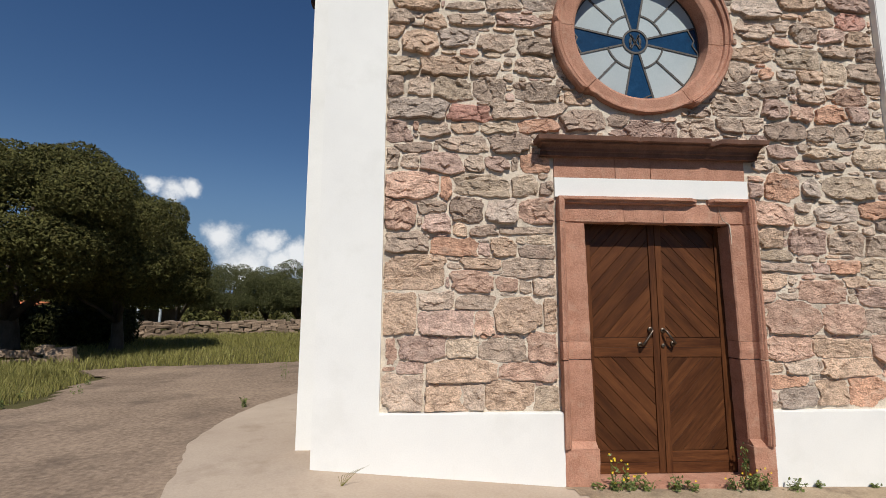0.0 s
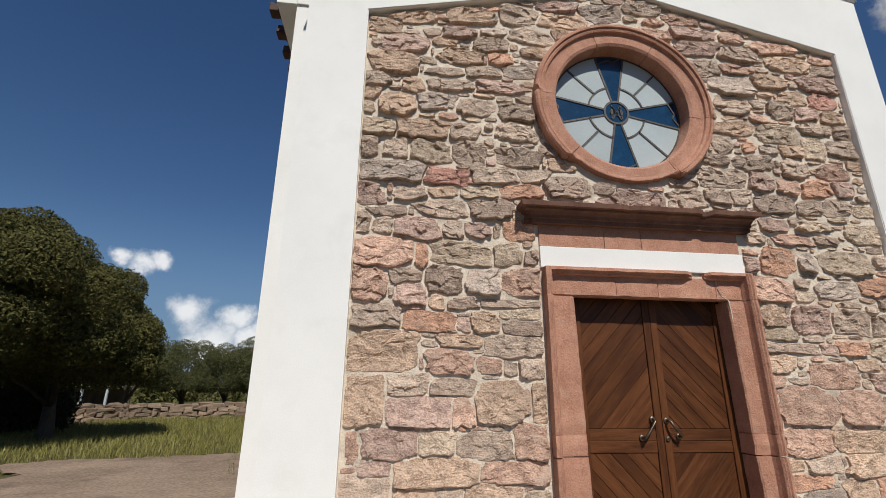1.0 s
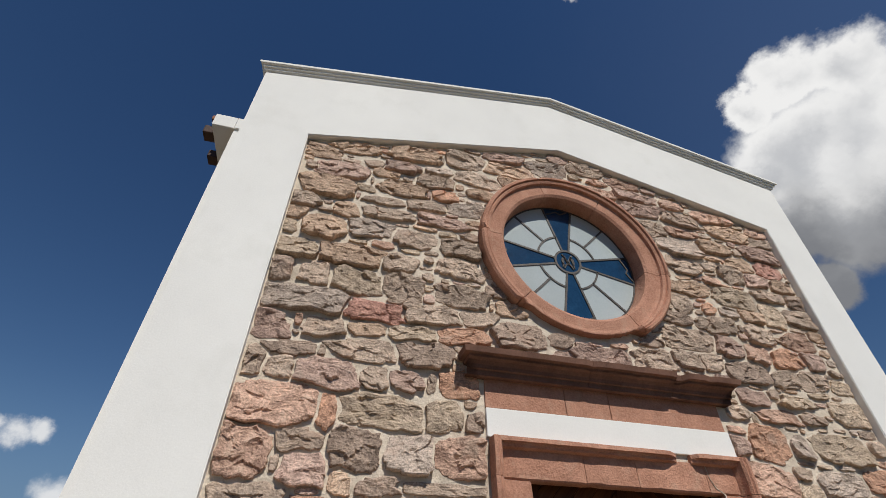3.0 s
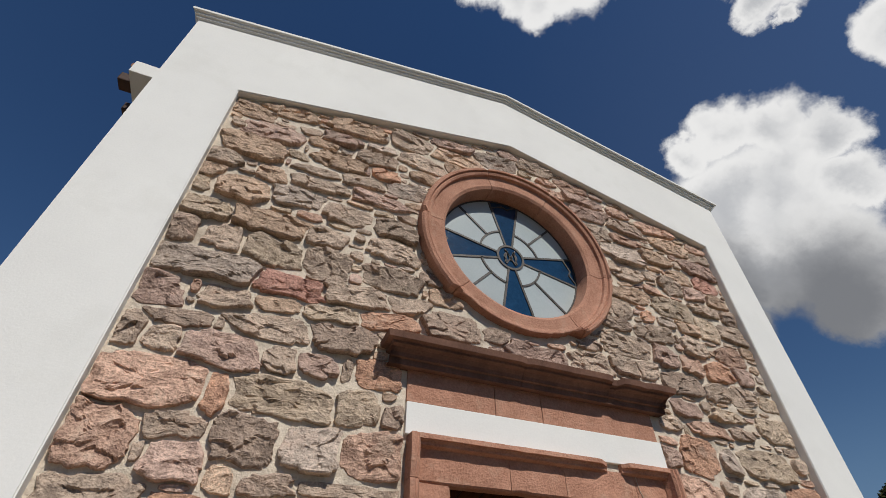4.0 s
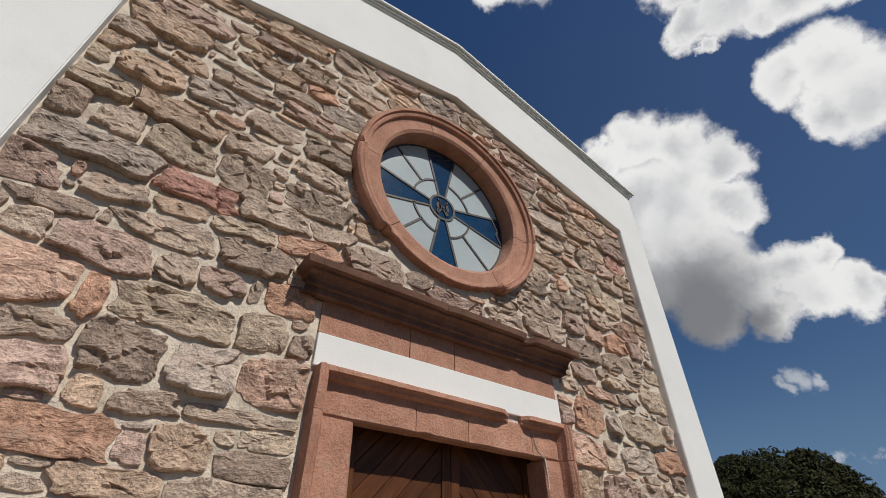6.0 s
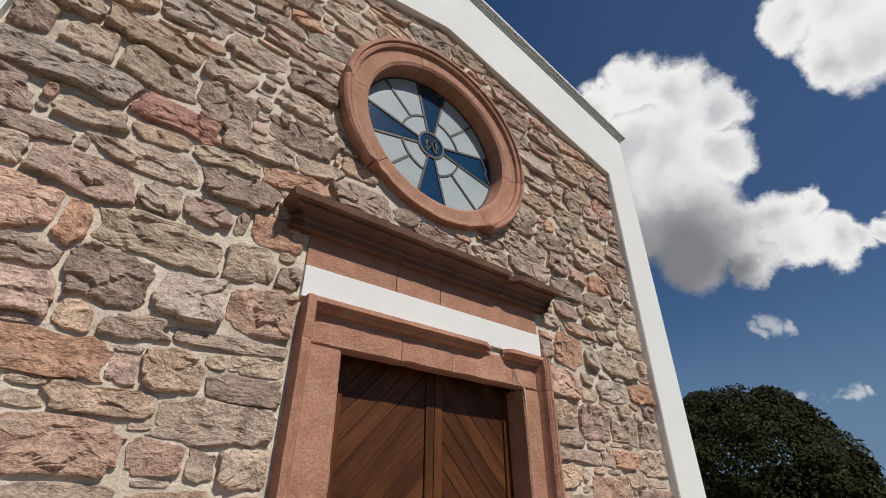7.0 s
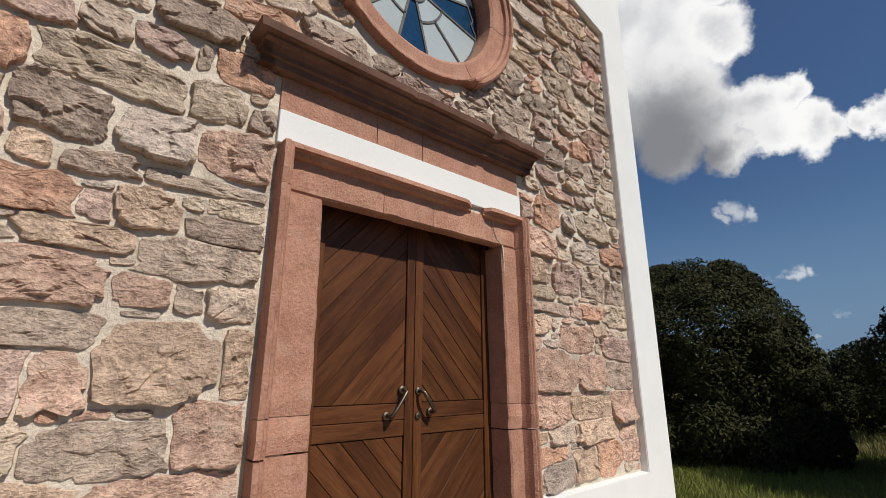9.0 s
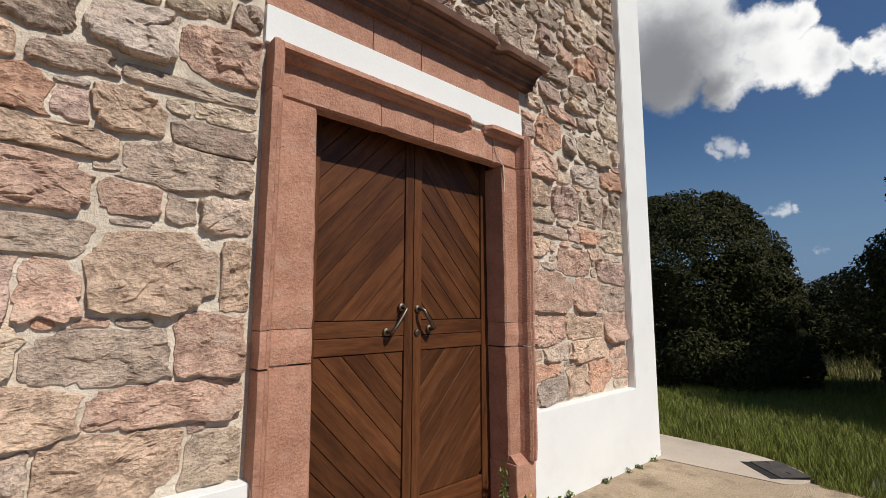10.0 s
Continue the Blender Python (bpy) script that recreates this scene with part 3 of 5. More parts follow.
part("moulding", lintel_moulding(1.156, 2.355, False, True, 1), RED_STONE, doorway)
part("moulding", lintel_moulding(2.455, 2.816, True, False, 2), RED_STONE, doorway)
part("frieze_band", local(box(1.135, 2.815, 3.682, 3.76, 2.379, 2.545, 0.004), DB), PLASTER, doorway, "white plastered band")
for i, (a, b) in enumerate(((1.135, 1.66), (1.664, 1.968), (1.972, 2.80))):
    bm = box(a, b, 3.690, 3.78, 2.548, 2.745, 0.003)
    part("frieze_block", local(bm, DB), RED_STONE, doorway)


def cornice(x0, x1, r0, r1, seed):
    """A length of the crowning cornice; r0, r1 mark ends that turn back to the wall."""
    prof = [(0.0, 2.722), (0.048, 2.720), (0.052, 2.752), (0.068, 2.756), (0.074, 2.778), (0.094, 2.798), (0.120, 2.806), (0.122, 2.820), (0.152, 2.824), (0.160, 2.858), (0.0, 2.880)]
    n = max(3, int((x1 - x0) / 0.04))
    secs = []
    for k in range(n + 1):
        x = x0 + (x1 - x0) * k / n
        chip = 0.03 * max(0, noise.noise(Vector((x * 11, seed, 6))) - 0.28)
        if k < 2 and seed == 2:
            chip += 0.03
        elif k in (0, n) and not (r0 and k == 0 or r1 and k == n):
            chip += 0.008
        row = []
        for p, z in prof:
            xx = x
            if k == 0 and r0:
                xx = x - p + 0.160
            if k == n and r1:
                xx = x + p - 0.160
            row.append((xx, 3.688 - max(0, p - chip * (p > 0.1)), z - (0.4 * chip if p > 0.1 else 0)))
        row += [(row[-1][0], 3.76, 2.888), (row[0][0], 3.76, 2.72)]
        if (k == 0 and r0) or (k == n and r1):
            row[-2:] = [(q[0] + (0.072 if k == 0 else -0.072), *q[1:]) for q in row[-2:]]
            turn = [q for q in row[:-2]]
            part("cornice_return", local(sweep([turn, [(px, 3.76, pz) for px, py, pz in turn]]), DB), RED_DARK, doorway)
        secs.append(row)
    return local(sweep(secs), DB)


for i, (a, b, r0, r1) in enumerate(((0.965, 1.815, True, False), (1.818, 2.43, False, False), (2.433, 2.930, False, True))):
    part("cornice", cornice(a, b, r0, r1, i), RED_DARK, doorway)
seam = tube([(2.553, 3.694, 2.332), (2.560, 3.693, 2.25), (2.585, 3.693, 2.20), (2.638, 3.694, 2.166), (2.644, 3.695, 2.06), (2.646, 3.698, 1.93)], [0.0012, 0.002, 0.003, 0.006, 0.005, 0.0015], 6)
part("mortar_seam", local(rough_edges(seam, 0.004, 40), DB), MORTAR, doorway, "pale mortar in a crack")
sill = rough_edges(box(1.40, 2.69, 3.61, 3.90, 0.02, 0.128, 0.012), 0.004, 8)
part("threshold", local(sill, DB), RED_STONE, doorway, "worn stone threshold")

# ---- the double door ----
DOOR_Y = 3.848
door = empty("door_1", (2.05, DOOR_Y, 0.130), "closed dark-stained double door with diagonal boards", "door")
tagged(door, kind="structure")
DO = Vector(door.location)


def clip_strip(rect, p, d, w):
    """The part of a slanting board that lies inside a rectangle."""
    x0, x1, z0, z1 = rect
    nx, nz = -d[1], d[0]
    poly = [(x0, z0), (x1, z0), (x1, z1), (x0, z1)]
    for a, b, c in ((nx, nz, nx * p[0] + nz * p[1]), (-nx, -nz, -(nx * p[0] + nz * p[1]) - w)):
        res = []
        for i in range(len(poly)):
            u, v = poly[i], poly[(i + 1) % len(poly)]
            du, dv = a * u[0] + b * u[1] - c, a * v[0] + b * v[1] - c
            if du >= 0:
                res.append(u)
            if du * dv < 0:
                t = du / (du - dv)
                res.append((u[0] + t * (v[0] - u[0]), u[1] + t * (v[1] - u[1])))
        poly = res
        if len(poly) < 3:
            return None
    return poly


def board(poly, y, thick, gap):
    """A flat board with eased edges, drawn in a little for the joint."""
    def ring(inset, yy):
        pts = []
        m = len(poly)
        for i in range(m):
            a, b, c = Vector(poly[i - 1]), Vector(poly[i]), Vector(poly[(i + 1) % m])
            e1, e2 = (b - a).normalized(), (c - b).normalized()
            n1, n2 = Vector((-e1.y, e1.x)), Vector((-e2.y, e2.x))
            den = 1 + n1.dot(n2)
            q = b + (n1 + n2) * (inset / max(den, 0.35))
            pts.append((q.x, yy, q.y))
        return pts
    return sweep([ring(gap, y + thick), ring(gap, y + 0.0025), ring(gap + 0.0025, y)])


for leaf_i, (lx0, lx1) in enumerate(((1.40, 2.051), (2.055, 2.665))):
    leaf = part("leaf", local(box(lx0, lx1, DOOR_Y + 0.030, DOOR_Y + 0.058, 0.132, 2.33), DO), WOOD, door)
    left = leaf_i == 0
    s_in = (lx1 - 0.055, lx1) if left else (lx0, lx0 + 0.055)
    s_out = (lx0, lx0 + 0.082) if left else (2.590, lx1)
    px0, px1 = (s_out[1], s_in[0]) if left else (s_in[1], s_out[0])
    part("stile", local(box(*s_in, DOOR_Y - 0.004, DOOR_Y + 0.031, 0.132, 2.33, 0.004), DO), WOOD, leaf)
    part("stile", local(box(*s_out, DOOR_Y - 0.004, DOOR_Y + 0.031, 0.132, 2.33, 0.004), DO), WOOD, leaf)
    for z0, z1 in ((0.132, 0.216), (0.218, 0.304), (1.058, 1.136), (1.139, 1.217)):
        part("rail", local(box(px0 + 0.001, px1 - 0.001, DOOR_Y, DOOR_Y + 0.031, z0, z1, 0.004), DO), WOOD_LEVEL, leaf)
    for upper in (True, False):
        rect = (px0 + 0.001, px1 - 0.001, 1.219 if upper else 0.306, 2.33 if upper else 1.056)
        rising = left == upper
        ang = radians(47 if rising else 133)
        d = (math.cos(ang), math.sin(ang))
        w = 0.088
        for k in range(-16, 30):
            corner = (rect[0] if rising else rect[1], rect[2])
            nrm = (-d[1], d[0])
            p = (corner[0] + nrm[0] * (k * w + 0.02), corner[1] + nrm[1] * (k * w + 0.02))
            poly = clip_strip(rect, p, d, w)
            if poly and len(poly) >= 3:
                area = abs(sum(poly[i - 1][0] * poly[i][1] - poly[i][0] * poly[i - 1][1] for i in range(len(poly)))) / 2
                if area < 0.0006:
                    continue
                # each board lies turned in its own frame, so that its grain runs along it
                cx, cz = sum(q[0] for q in poly) / len(poly), sum(q[1] for q in poly) / len(poly)
                turn = ang - math.pi / 2
                c, s = math.cos(-turn), math.sin(-turn)
                flat = [((x - cx) * c - (z - cz) * s, (x - cx) * s + (z - cz) * c) for x, z in poly]
                plank = part("board", board(flat, 0.0, 0.022, 0.0012), WOOD, leaf)
                plank.location = Vector((cx, DOOR_Y + 0.006, cz)) - DO
                plank.rotation_euler = (0, -turn, 0)
    (hx0, hz0), (hx1, hz1) = ((1.974, 1.287), (1.879, 1.160)) if left else ((2.084, 1.279), (2.166, 1.170))
    y0 = DOOR_Y - 0.004
    bar = [(hx0, y0, hz0), (hx0, y0 - 0.035, hz0), (hx0 * 0.93 + hx1 * 0.07, y0 - 0.05, hz0 * 0.93 + hz1 * 0.07), (hx0 * 0.7 + hx1 * 0.3, y0 - 0.055, hz0 * 0.65 + hz1 * 0.35),
           (hx0 * 0.3 + hx1 * 0.7, y0 - 0.055, hz0 * 0.25 + hz1 * 0.75), (hx0 * 0.05 + hx1 * 0.95, y0 - 0.05, hz0 * 0.03 + hz1 * 0.97), (hx1, y0 - 0.035, hz1), (hx1, y0, hz1)]
    handle = part("handle", local(tube(bar, 0.0095, 10), DO), IRON, leaf, "bronze bar handle, set slanting", smooth=True)
    for x, z in ((hx0, hz0), (hx1, hz1)):
        part("rose", local(tube([(x, y0 + 0.001, z), (x, y0 - 0.008, z), (x, y0 - 0.012, z)], [0.021, 0.021, 0.012], 14), DO), IRON, handle)
    if not left:
        part("keyhole_cover", local(tube([(2.080, y0 + 0.001, 1.152), (2.080, y0 - 0.009, 1.152), (2.080, y0 - 0.012, 1.152)], [0.017, 0.017, 0.008], 14), DO), IRON, leaf)
# added panel, painted near black in place of the dark behind the leaves
tagged(part("door_lining", box(1.38, 2.68, 3.925, 4.0, 0.0, 2.42), DARK), "added near-black panel for the unlit space behind the door", "door lining", kind="structure")

# ---- the round window ----
window = empty("window_1", (RX, FRONT, RZ), "round stained-glass window in a red sandstone ring", "window")
tagged(window, kind="structure")
WO = Vector(window.location)
OUTER = [(0.802, 3.73), (0.802, 3.618), (0.788, 3.604), (0.768, 3.604), (0.762, 3.622), (0.750, 3.617), (0.732, 3.624), (0.726, 3.646), (0.700, 3.652), (0.628, 3.652), (0.606, 3.666), (0.596, 3.84), (0.66, 3.84)]
PLAIN = [(0.748, 3.73), (0.748, 3.652), (0.744, 3.646), (0.741, 3.644), (0.738, 3.643), (0.735, 3.643), (0.731, 3.644), (0.726, 3.646), (0.700, 3.652), (0.628, 3.652), (0.606, 3.666), (0.596, 3.84), (0.66, 3.84)]
cuts = [62, 108, 176, 226, 302, 352, 422]
for i, (a0, a1) in enumerate(zip(cuts, cuts[1:])):
    n = int((a1 - a0) / 2.5)
    secs = []
    for k in range(n + 1):
        a = radians(a0 + 0.2 + (a1 - a0 - 0.4) * k / n)
        bottom = a0 == 226
        f = 0.0
        if bottom:
            f = max(0, min(1.15, min(k, n - k) / 1.5 + 0.1) + 0.3 * noise.noise(Vector((k * 0.9, 1, 0))))
        chip = 0.012 * max(0, noise.noise(Vector((math.cos(a) * 7, math.sin(a) * 7, 2))) - 0.2)
        if k in (0, n):
            chip += 0.012
        row = []
        for (r, y), (r2, y2) in zip(OUTER, PLAIN):
            rr, yy = r + (r2 - r) * f, y + (y2 - y) * f
            if r > 0.77 and y < 3.7:
                rr, yy = rr - chip, yy + chip
            row.append((rr * math.cos(a), yy - FRONT, rr * math.sin(a)))
        secs.append(row)
    part("ring_block", sweep(secs), RED_STONE, window)

GLASS_Y = 3.80 - FRONT
HUB, ARC, RIM = 0.112, 0.262, 0.603
TILT_W = radians(1.5)


def sector(r0, r1, a0, a1, y0, y1, n=10):
    pts = [(r1 * math.cos(a0 + (a1 - a0) * k / n), r1 * math.sin(a0 + (a1 - a0) * k / n)) for k in range(n + 1)]
    pts += [(r0 * math.cos(a1 + (a0 - a1) * k / n), r0 * math.sin(a1 + (a0 - a1) * k / n)) for k in range(n + 1)]
    return sweep([[(x, y0, z) for x, z in pts], [(x, y1, z) for x, z in pts]])


def bar(p, q, w, y, name="came"):
    d = Vector((q[0] - p[0], q[1] - p[1])).normalized()
    nx, nz = -d.y * w / 2, d.x * w / 2
    pts = [(p[0] + nx, p[1] + nz), (q[0] + nx, q[1] + nz), (q[0] - nx, q[1] - nz), (p[0] - nx, p[1] - nz)]
    return part(name, sweep([[(x, y + 0.012, z) for x, z in pts], [(x, y - 0.004, z) for x, z in pts], [(x * 0.9995, y - 0.007, z * 0.9995) for x, z in pts]]), LEAD, window)


def polar(r, a):
    return (r * math.cos(a), r * math.sin(a))


HALF = radians(13.5)
for q in range(4):
    mid = TILT_W + q * math.pi / 2
    part("pane", sector(HUB - 0.01, RIM, mid - HALF, mid + HALF, GLASS_Y, GLASS_Y + 0.006), GLASS_BLUE, window, "blue hammered glass pane")
    for s in (-1, 1):
        bar(polar(HUB - 0.01, mid + s * HALF * 1.1), polar(RIM, mid + s * HALF), 0.017, GLASS_Y)
    notch = [polar(0.60, mid - HALF * 0.85), polar(0.535, mid - HALF * 0.25), polar(0.555, mid + HALF * 0.1), polar(0.52, mid + HALF * 0.95)]
    for a, b in zip(notch, notch[1:]):
        bar(a, b, 0.011, GLASS_Y)
    w0, w1 = mid + HALF, mid + math.pi / 2 - HALF
    wm = (w0 + w1) / 2
    part("pane", sector(HUB - 0.01, ARC, w0, w1, GLASS_Y, GLASS_Y + 0.006), GLASS_WHITE, window, "milky white glass pane")
    for a, b in ((w0, wm), (wm, w1)):
        part("pane", sector(ARC, RIM, a, b, GLASS_Y, GLASS_Y + 0.006), GLASS_WHITE, window, "milky white glass pane")
    bar(polar(ARC, wm), polar(RIM, wm), 0.017, GLASS_Y)
    part("came", sector(ARC - 0.008, ARC + 0.008, w0, w1, GLASS_Y - 0.007, GLASS_Y + 0.012, 12), LEAD, window)
part("came", sector(RIM - 0.016, RIM + 0.012, 0, 2 * math.pi, GLASS_Y - 0.006, GLASS_Y + 0.02, 64), LEAD, window)
part("hub", sector(0.001, HUB, 0, 2 * math.pi, GLASS_Y - 0.002, GLASS_Y + 0.01, 36), GLASS_BLUE, window, "small blue hub pane with a wrought monogram")
part("came", sector(HUB - 0.010, HUB + 0.008, 0, 2 * math.pi, GLASS_Y - 0.009, GLASS_Y + 0.012, 36), LEAD, window)
for p, q in (((-0.05, -0.06), (-0.03, 0.06)), ((-0.03, 0.06), (0.0, -0.03)), ((0.0, -0.03), (0.03, 0.06)), ((0.03, 0.06), (0.05, -0.06)), ((-0.045, 0.07), (0.04, -0.07)), ((0.045, 0.07), (-0.04, -0.07))):
    bar(p, q, 0.010, GLASS_Y - 0.004)
for s in (-1, 1):
    part("came", sector(0.048, 0.057, radians(-60 if s > 0 else 120), radians(60 if s > 0 else 240), GLASS_Y - 0.011, GLASS_Y, 10), LEAD, window)
# added near-black plug in place of the unlit room behind the panes
tagged(part("window_lining", sweep([[(RX + r * math.cos(a), y, RZ + r * math.sin(a)) for a in [2 * math.pi * k / 40 for k in range(40)]] for r, y in ((0.66, 3.83), (0.66, 4.08))]), DARK), "added near-black plug for the unlit space behind the round window", "window lining", kind="structure")

# ---- trees, meadow and distance ----
rng = np.random.default_rng(7)


def leaves_mesh(name, centres, normals, size, mat, slim=0.5):
    """Many small folded leaves, as one mesh."""
    n = len(centres)
    a = rng.normal(size=(n, 3))
    u = np.cross(normals, a)
    u /= np.linalg.norm(u, axis=1)[:, None] + 1e-9
    w = np.cross(normals, u)
    s = size * rng.uniform(0.6, 1.3, (n, 1))
    tilt = normals * s * 0.18
    v = np.stack([centres - u * s * 0.5, centres + w * s * slim * 0.5 - tilt, centres + u * s * 0.5, centres - w * s * slim * 0.5 - tilt], 1).reshape(-1, 3)
    me = bpy.data.meshes.new(name)
    i = np.arange(n) * 4
    faces = np.stack([i, i + 1, i + 2, i, i + 2, i + 3], 1).reshape(-1, 3)
    me.from_pydata(v.tolist(), [], faces.tolist())
    me.materials.append(mat)
    return me


def crown_points(blobs, per_area, jitter=0.12):
    cs, ns = [], []
    for c, r in blobs:
        n = int(per_area * r[0] * r[2] * 12)
        d = rng.normal(size=(n, 3))
        d /= np.linalg.norm(d, axis=1)[:, None]
        keep = d[:, 2] > -0.75
        d = d[keep]
        rad = 1 - np.abs(rng.normal(0, jitter, (len(d), 1)))
        bump = np.array([0.13 * noise.noise(Vector(x * 2.6 + c)) + 0.07 * noise.noise(Vector(x * 6 + c)) for x in d])[:, None]
        cs.append(np.array(c) + d * np.array(r) * (rad + bump))
        nn = d + rng.normal(0, 0.55, d.shape)
        ns.append(nn / np.linalg.norm(nn, axis=1)[:, None])
    return np.concatenate(cs), np.concatenate(ns)


def tree(at, trunk_h, crown, clumps, clump_r, density, leaf, mat, label, name="tree", seed=1, slim=0.5, group="", under=0.0, skirt=0, core=0.82):
    """A tapered trunk with limbs under a crown of many leaves; crown: centre height and half widths."""
    global rng
    rng = np.random.default_rng(seed)
    x, y = at
    z = gz(x, y) - 0.05
    t = empty(name, (x, y, z), label, "tree", group)
    cz, rx, ry, rz = crown
    bm = tube([(0, 0, -0.1), (0.03, 0.02, trunk_h * 0.4), (-0.04, 0.05, trunk_h), (0.02, 0.0, cz)], [0.26 * rx / 3, 0.20 * rx / 3, 0.16 * rx / 3, 0.05], 9)
    part("trunk", bm, BARK, t, smooth=True)
    blobs = [(np.array((0, 0, cz)), np.array((rx, ry, rz)) * core)]
    for k in range(clumps):
        d = rng.normal(size=3)
        d /= np.linalg.norm(d)
        d[2] = abs(d[2]) * 1.1 - 0.45 if rng.random() < 0.8 else -0.5
        d /= np.linalg.norm(d)
        c = np.array((0, 0, cz)) + d * np.array((rx, ry, rz)) * rng.uniform(0.66, 0.86)
        r = clump_r * rng.uniform(0.7, 1.3)
        blobs.append((c, np.array((r, r, r * 0.8))))
        if k < 7:
            part("limb", tube([(0, 0, trunk_h * 0.9), tuple(c * np.array((0.4, 0.4, 0.75))), tuple(c)], [0.09 * rx / 3, 0.05 * rx / 3, 0.015], 7), BARK, t, smooth=True)
    for k in range(skirt):
        a = 2 * math.pi * k / skirt
        blobs.append((np.array((0.80 * rx * math.cos(a), 0.80 * ry * math.sin(a), 0.45 + 0.12 * math.sin(3 * k))), np.array((0.5, 0.5, 0.5))))
    c, n = crown_points(blobs, density)
    low = under + 0.25 * np.sin(c[:, 0] * 2.3) * np.cos(c[:, 1] * 1.9) * (under > 0)
    c, n = c[c[:, 2] > low], n[c[:, 2] > low]
    part("crown", leaves_mesh("crown", c, n, leaf, mat, slim), mat, t)
    return t




def far_woods(rows, label):
    """A far belt of bushes, too many to count, as one mesh."""
    global rng
    rng = np.random.default_rng(33)
    blobs = []
    for az0, az1, dist, high, count in rows:
        for k in range(count):
            a, d = radians(rng.uniform(az0, az1)), dist * rng.uniform(0.9, 1.15)
            r = high * rng.uniform(0.6, 1.1)
            blobs.append((np.array((d * math.sin(a), d * math.cos(a), gz(d * math.sin(a), 0) + r * 0.35)), np.array((r * 1.5, r * 1.5, r))))
    c, n = crown_points(blobs, 9)
    return tagged(part("far_woods", leaves_mesh("far_woods", c, n, 0.5, LEAF_DARK, 0.6), LEAF_DARK), label, "woods", kind="stuff")


far_woods(((-75, -6, 52, 2.1, 46), (55, 120, 48, 2.4, 40)), "far belt of dark bushes at the end of the fields")
BROAD = "dense dark evergreen tree with a broad round crown"
tree((-9.9, 11.9), 1.0, (3.05, 4.4, 4.2, 2.5), 120, 0.66, 420, 0.085, LEAF_DARK, BROAD, seed=3, group="trees west of the church", under=1.3)
tree((-8.2, 13.4), 0.9, (2.5, 2.35, 2.3, 2.05), 80, 0.52, 480, 0.08, LEAF_DARK, "dense dark evergreen tree beside a broader one", seed=4, group="trees west of the church", under=1.1)
for i, (x, y, h, r) in enumerate(((-9.6, 24.6, 2.1, 2.0), (-7.9, 25.4, 2.0, 1.9), (-6.2, 25.2, 2.15, 2.0), (-4.6, 26.0, 2.1, 1.9), (-11.6, 23.6, 2.1, 2.0), (-3.0, 26.6, 2.1, 1.9))):
    tree((x, y), 0.7, (h, r, r, 1.6), 34, 0.5, 290, 0.095, LEAF_OLIVE, "silvery green olive tree behind the field wall", "olive_tree", seed=20 + i, slim=0.32, group="olive trees by the wall")
# the east crowns wear the shaded leaf colour, as their dark sides are seen
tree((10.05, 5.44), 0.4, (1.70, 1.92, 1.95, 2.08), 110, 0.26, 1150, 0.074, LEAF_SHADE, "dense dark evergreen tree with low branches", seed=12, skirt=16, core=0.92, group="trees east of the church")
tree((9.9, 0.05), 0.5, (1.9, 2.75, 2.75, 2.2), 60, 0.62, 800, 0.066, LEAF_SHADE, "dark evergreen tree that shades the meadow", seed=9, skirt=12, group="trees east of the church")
# these shrubs fill in the gloom below the crowns, shade painted into their leaves
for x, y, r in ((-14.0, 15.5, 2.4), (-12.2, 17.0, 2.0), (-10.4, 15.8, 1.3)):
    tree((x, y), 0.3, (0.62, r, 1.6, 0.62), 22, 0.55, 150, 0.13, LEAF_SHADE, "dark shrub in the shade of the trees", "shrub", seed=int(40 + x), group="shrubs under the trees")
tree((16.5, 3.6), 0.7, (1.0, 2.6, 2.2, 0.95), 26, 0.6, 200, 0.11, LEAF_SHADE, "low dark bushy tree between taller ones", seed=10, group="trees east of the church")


def blades(name, spots, low, high, width, mat, label):
    """Grass: bent blades that stand on the given places, as one mesh."""
    n = len(spots)
    base = np.array([(x, y, gz(x, y) - 0.03) for x, y in spots])
    a = rng.uniform(0, 2 * math.pi, n)
    side = np.stack([np.cos(a), np.sin(a), np.zeros(n)], 1)
    b = rng.uniform(0, 2 * math.pi, n)
    h = rng.uniform(low, high, (n, 1)) * (0.75 + 0.5 * np.array([noise.noise(Vector((x * 0.8, y * 0.8, 0))) for x, y in spots])[:, None])
    bend = np.stack([np.cos(b), np.sin(b), np.zeros(n)], 1) * h * rng.uniform(0.15, 0.6, (n, 1))
    up = np.array([0, 0, 1.0])
    w = side * width
    mid = base + up * h * 0.55 + bend * 0.3
    v = np.stack([base - w, base + w, mid - w * 0.7, mid + w * 0.7, base + up * h + bend], 1).reshape(-1, 3)
    i = np.arange(n) * 5
    f = np.concatenate([np.stack([i, i + 1, i + 3], 1), np.stack([i, i + 3, i + 2], 1), np.stack([i + 2, i + 3, i + 4], 1)])
    me = bpy.data.meshes.new(name)
    me.from_pydata(v.tolist(), [], f.tolist())
    me.materials.append(mat)
    return tagged(new(name, me), label, "grass", kind="stuff")


def scatter(n, x0, x1, y0, y1, ok, power=1.0):
    pts = []
    while len(pts) < n:
        x = x0 + (x1 - x0) * rng.random() ** power
        y = rng.uniform(y0, y1)
        if ok(x, y):
            pts.append((x, y))
    return pts


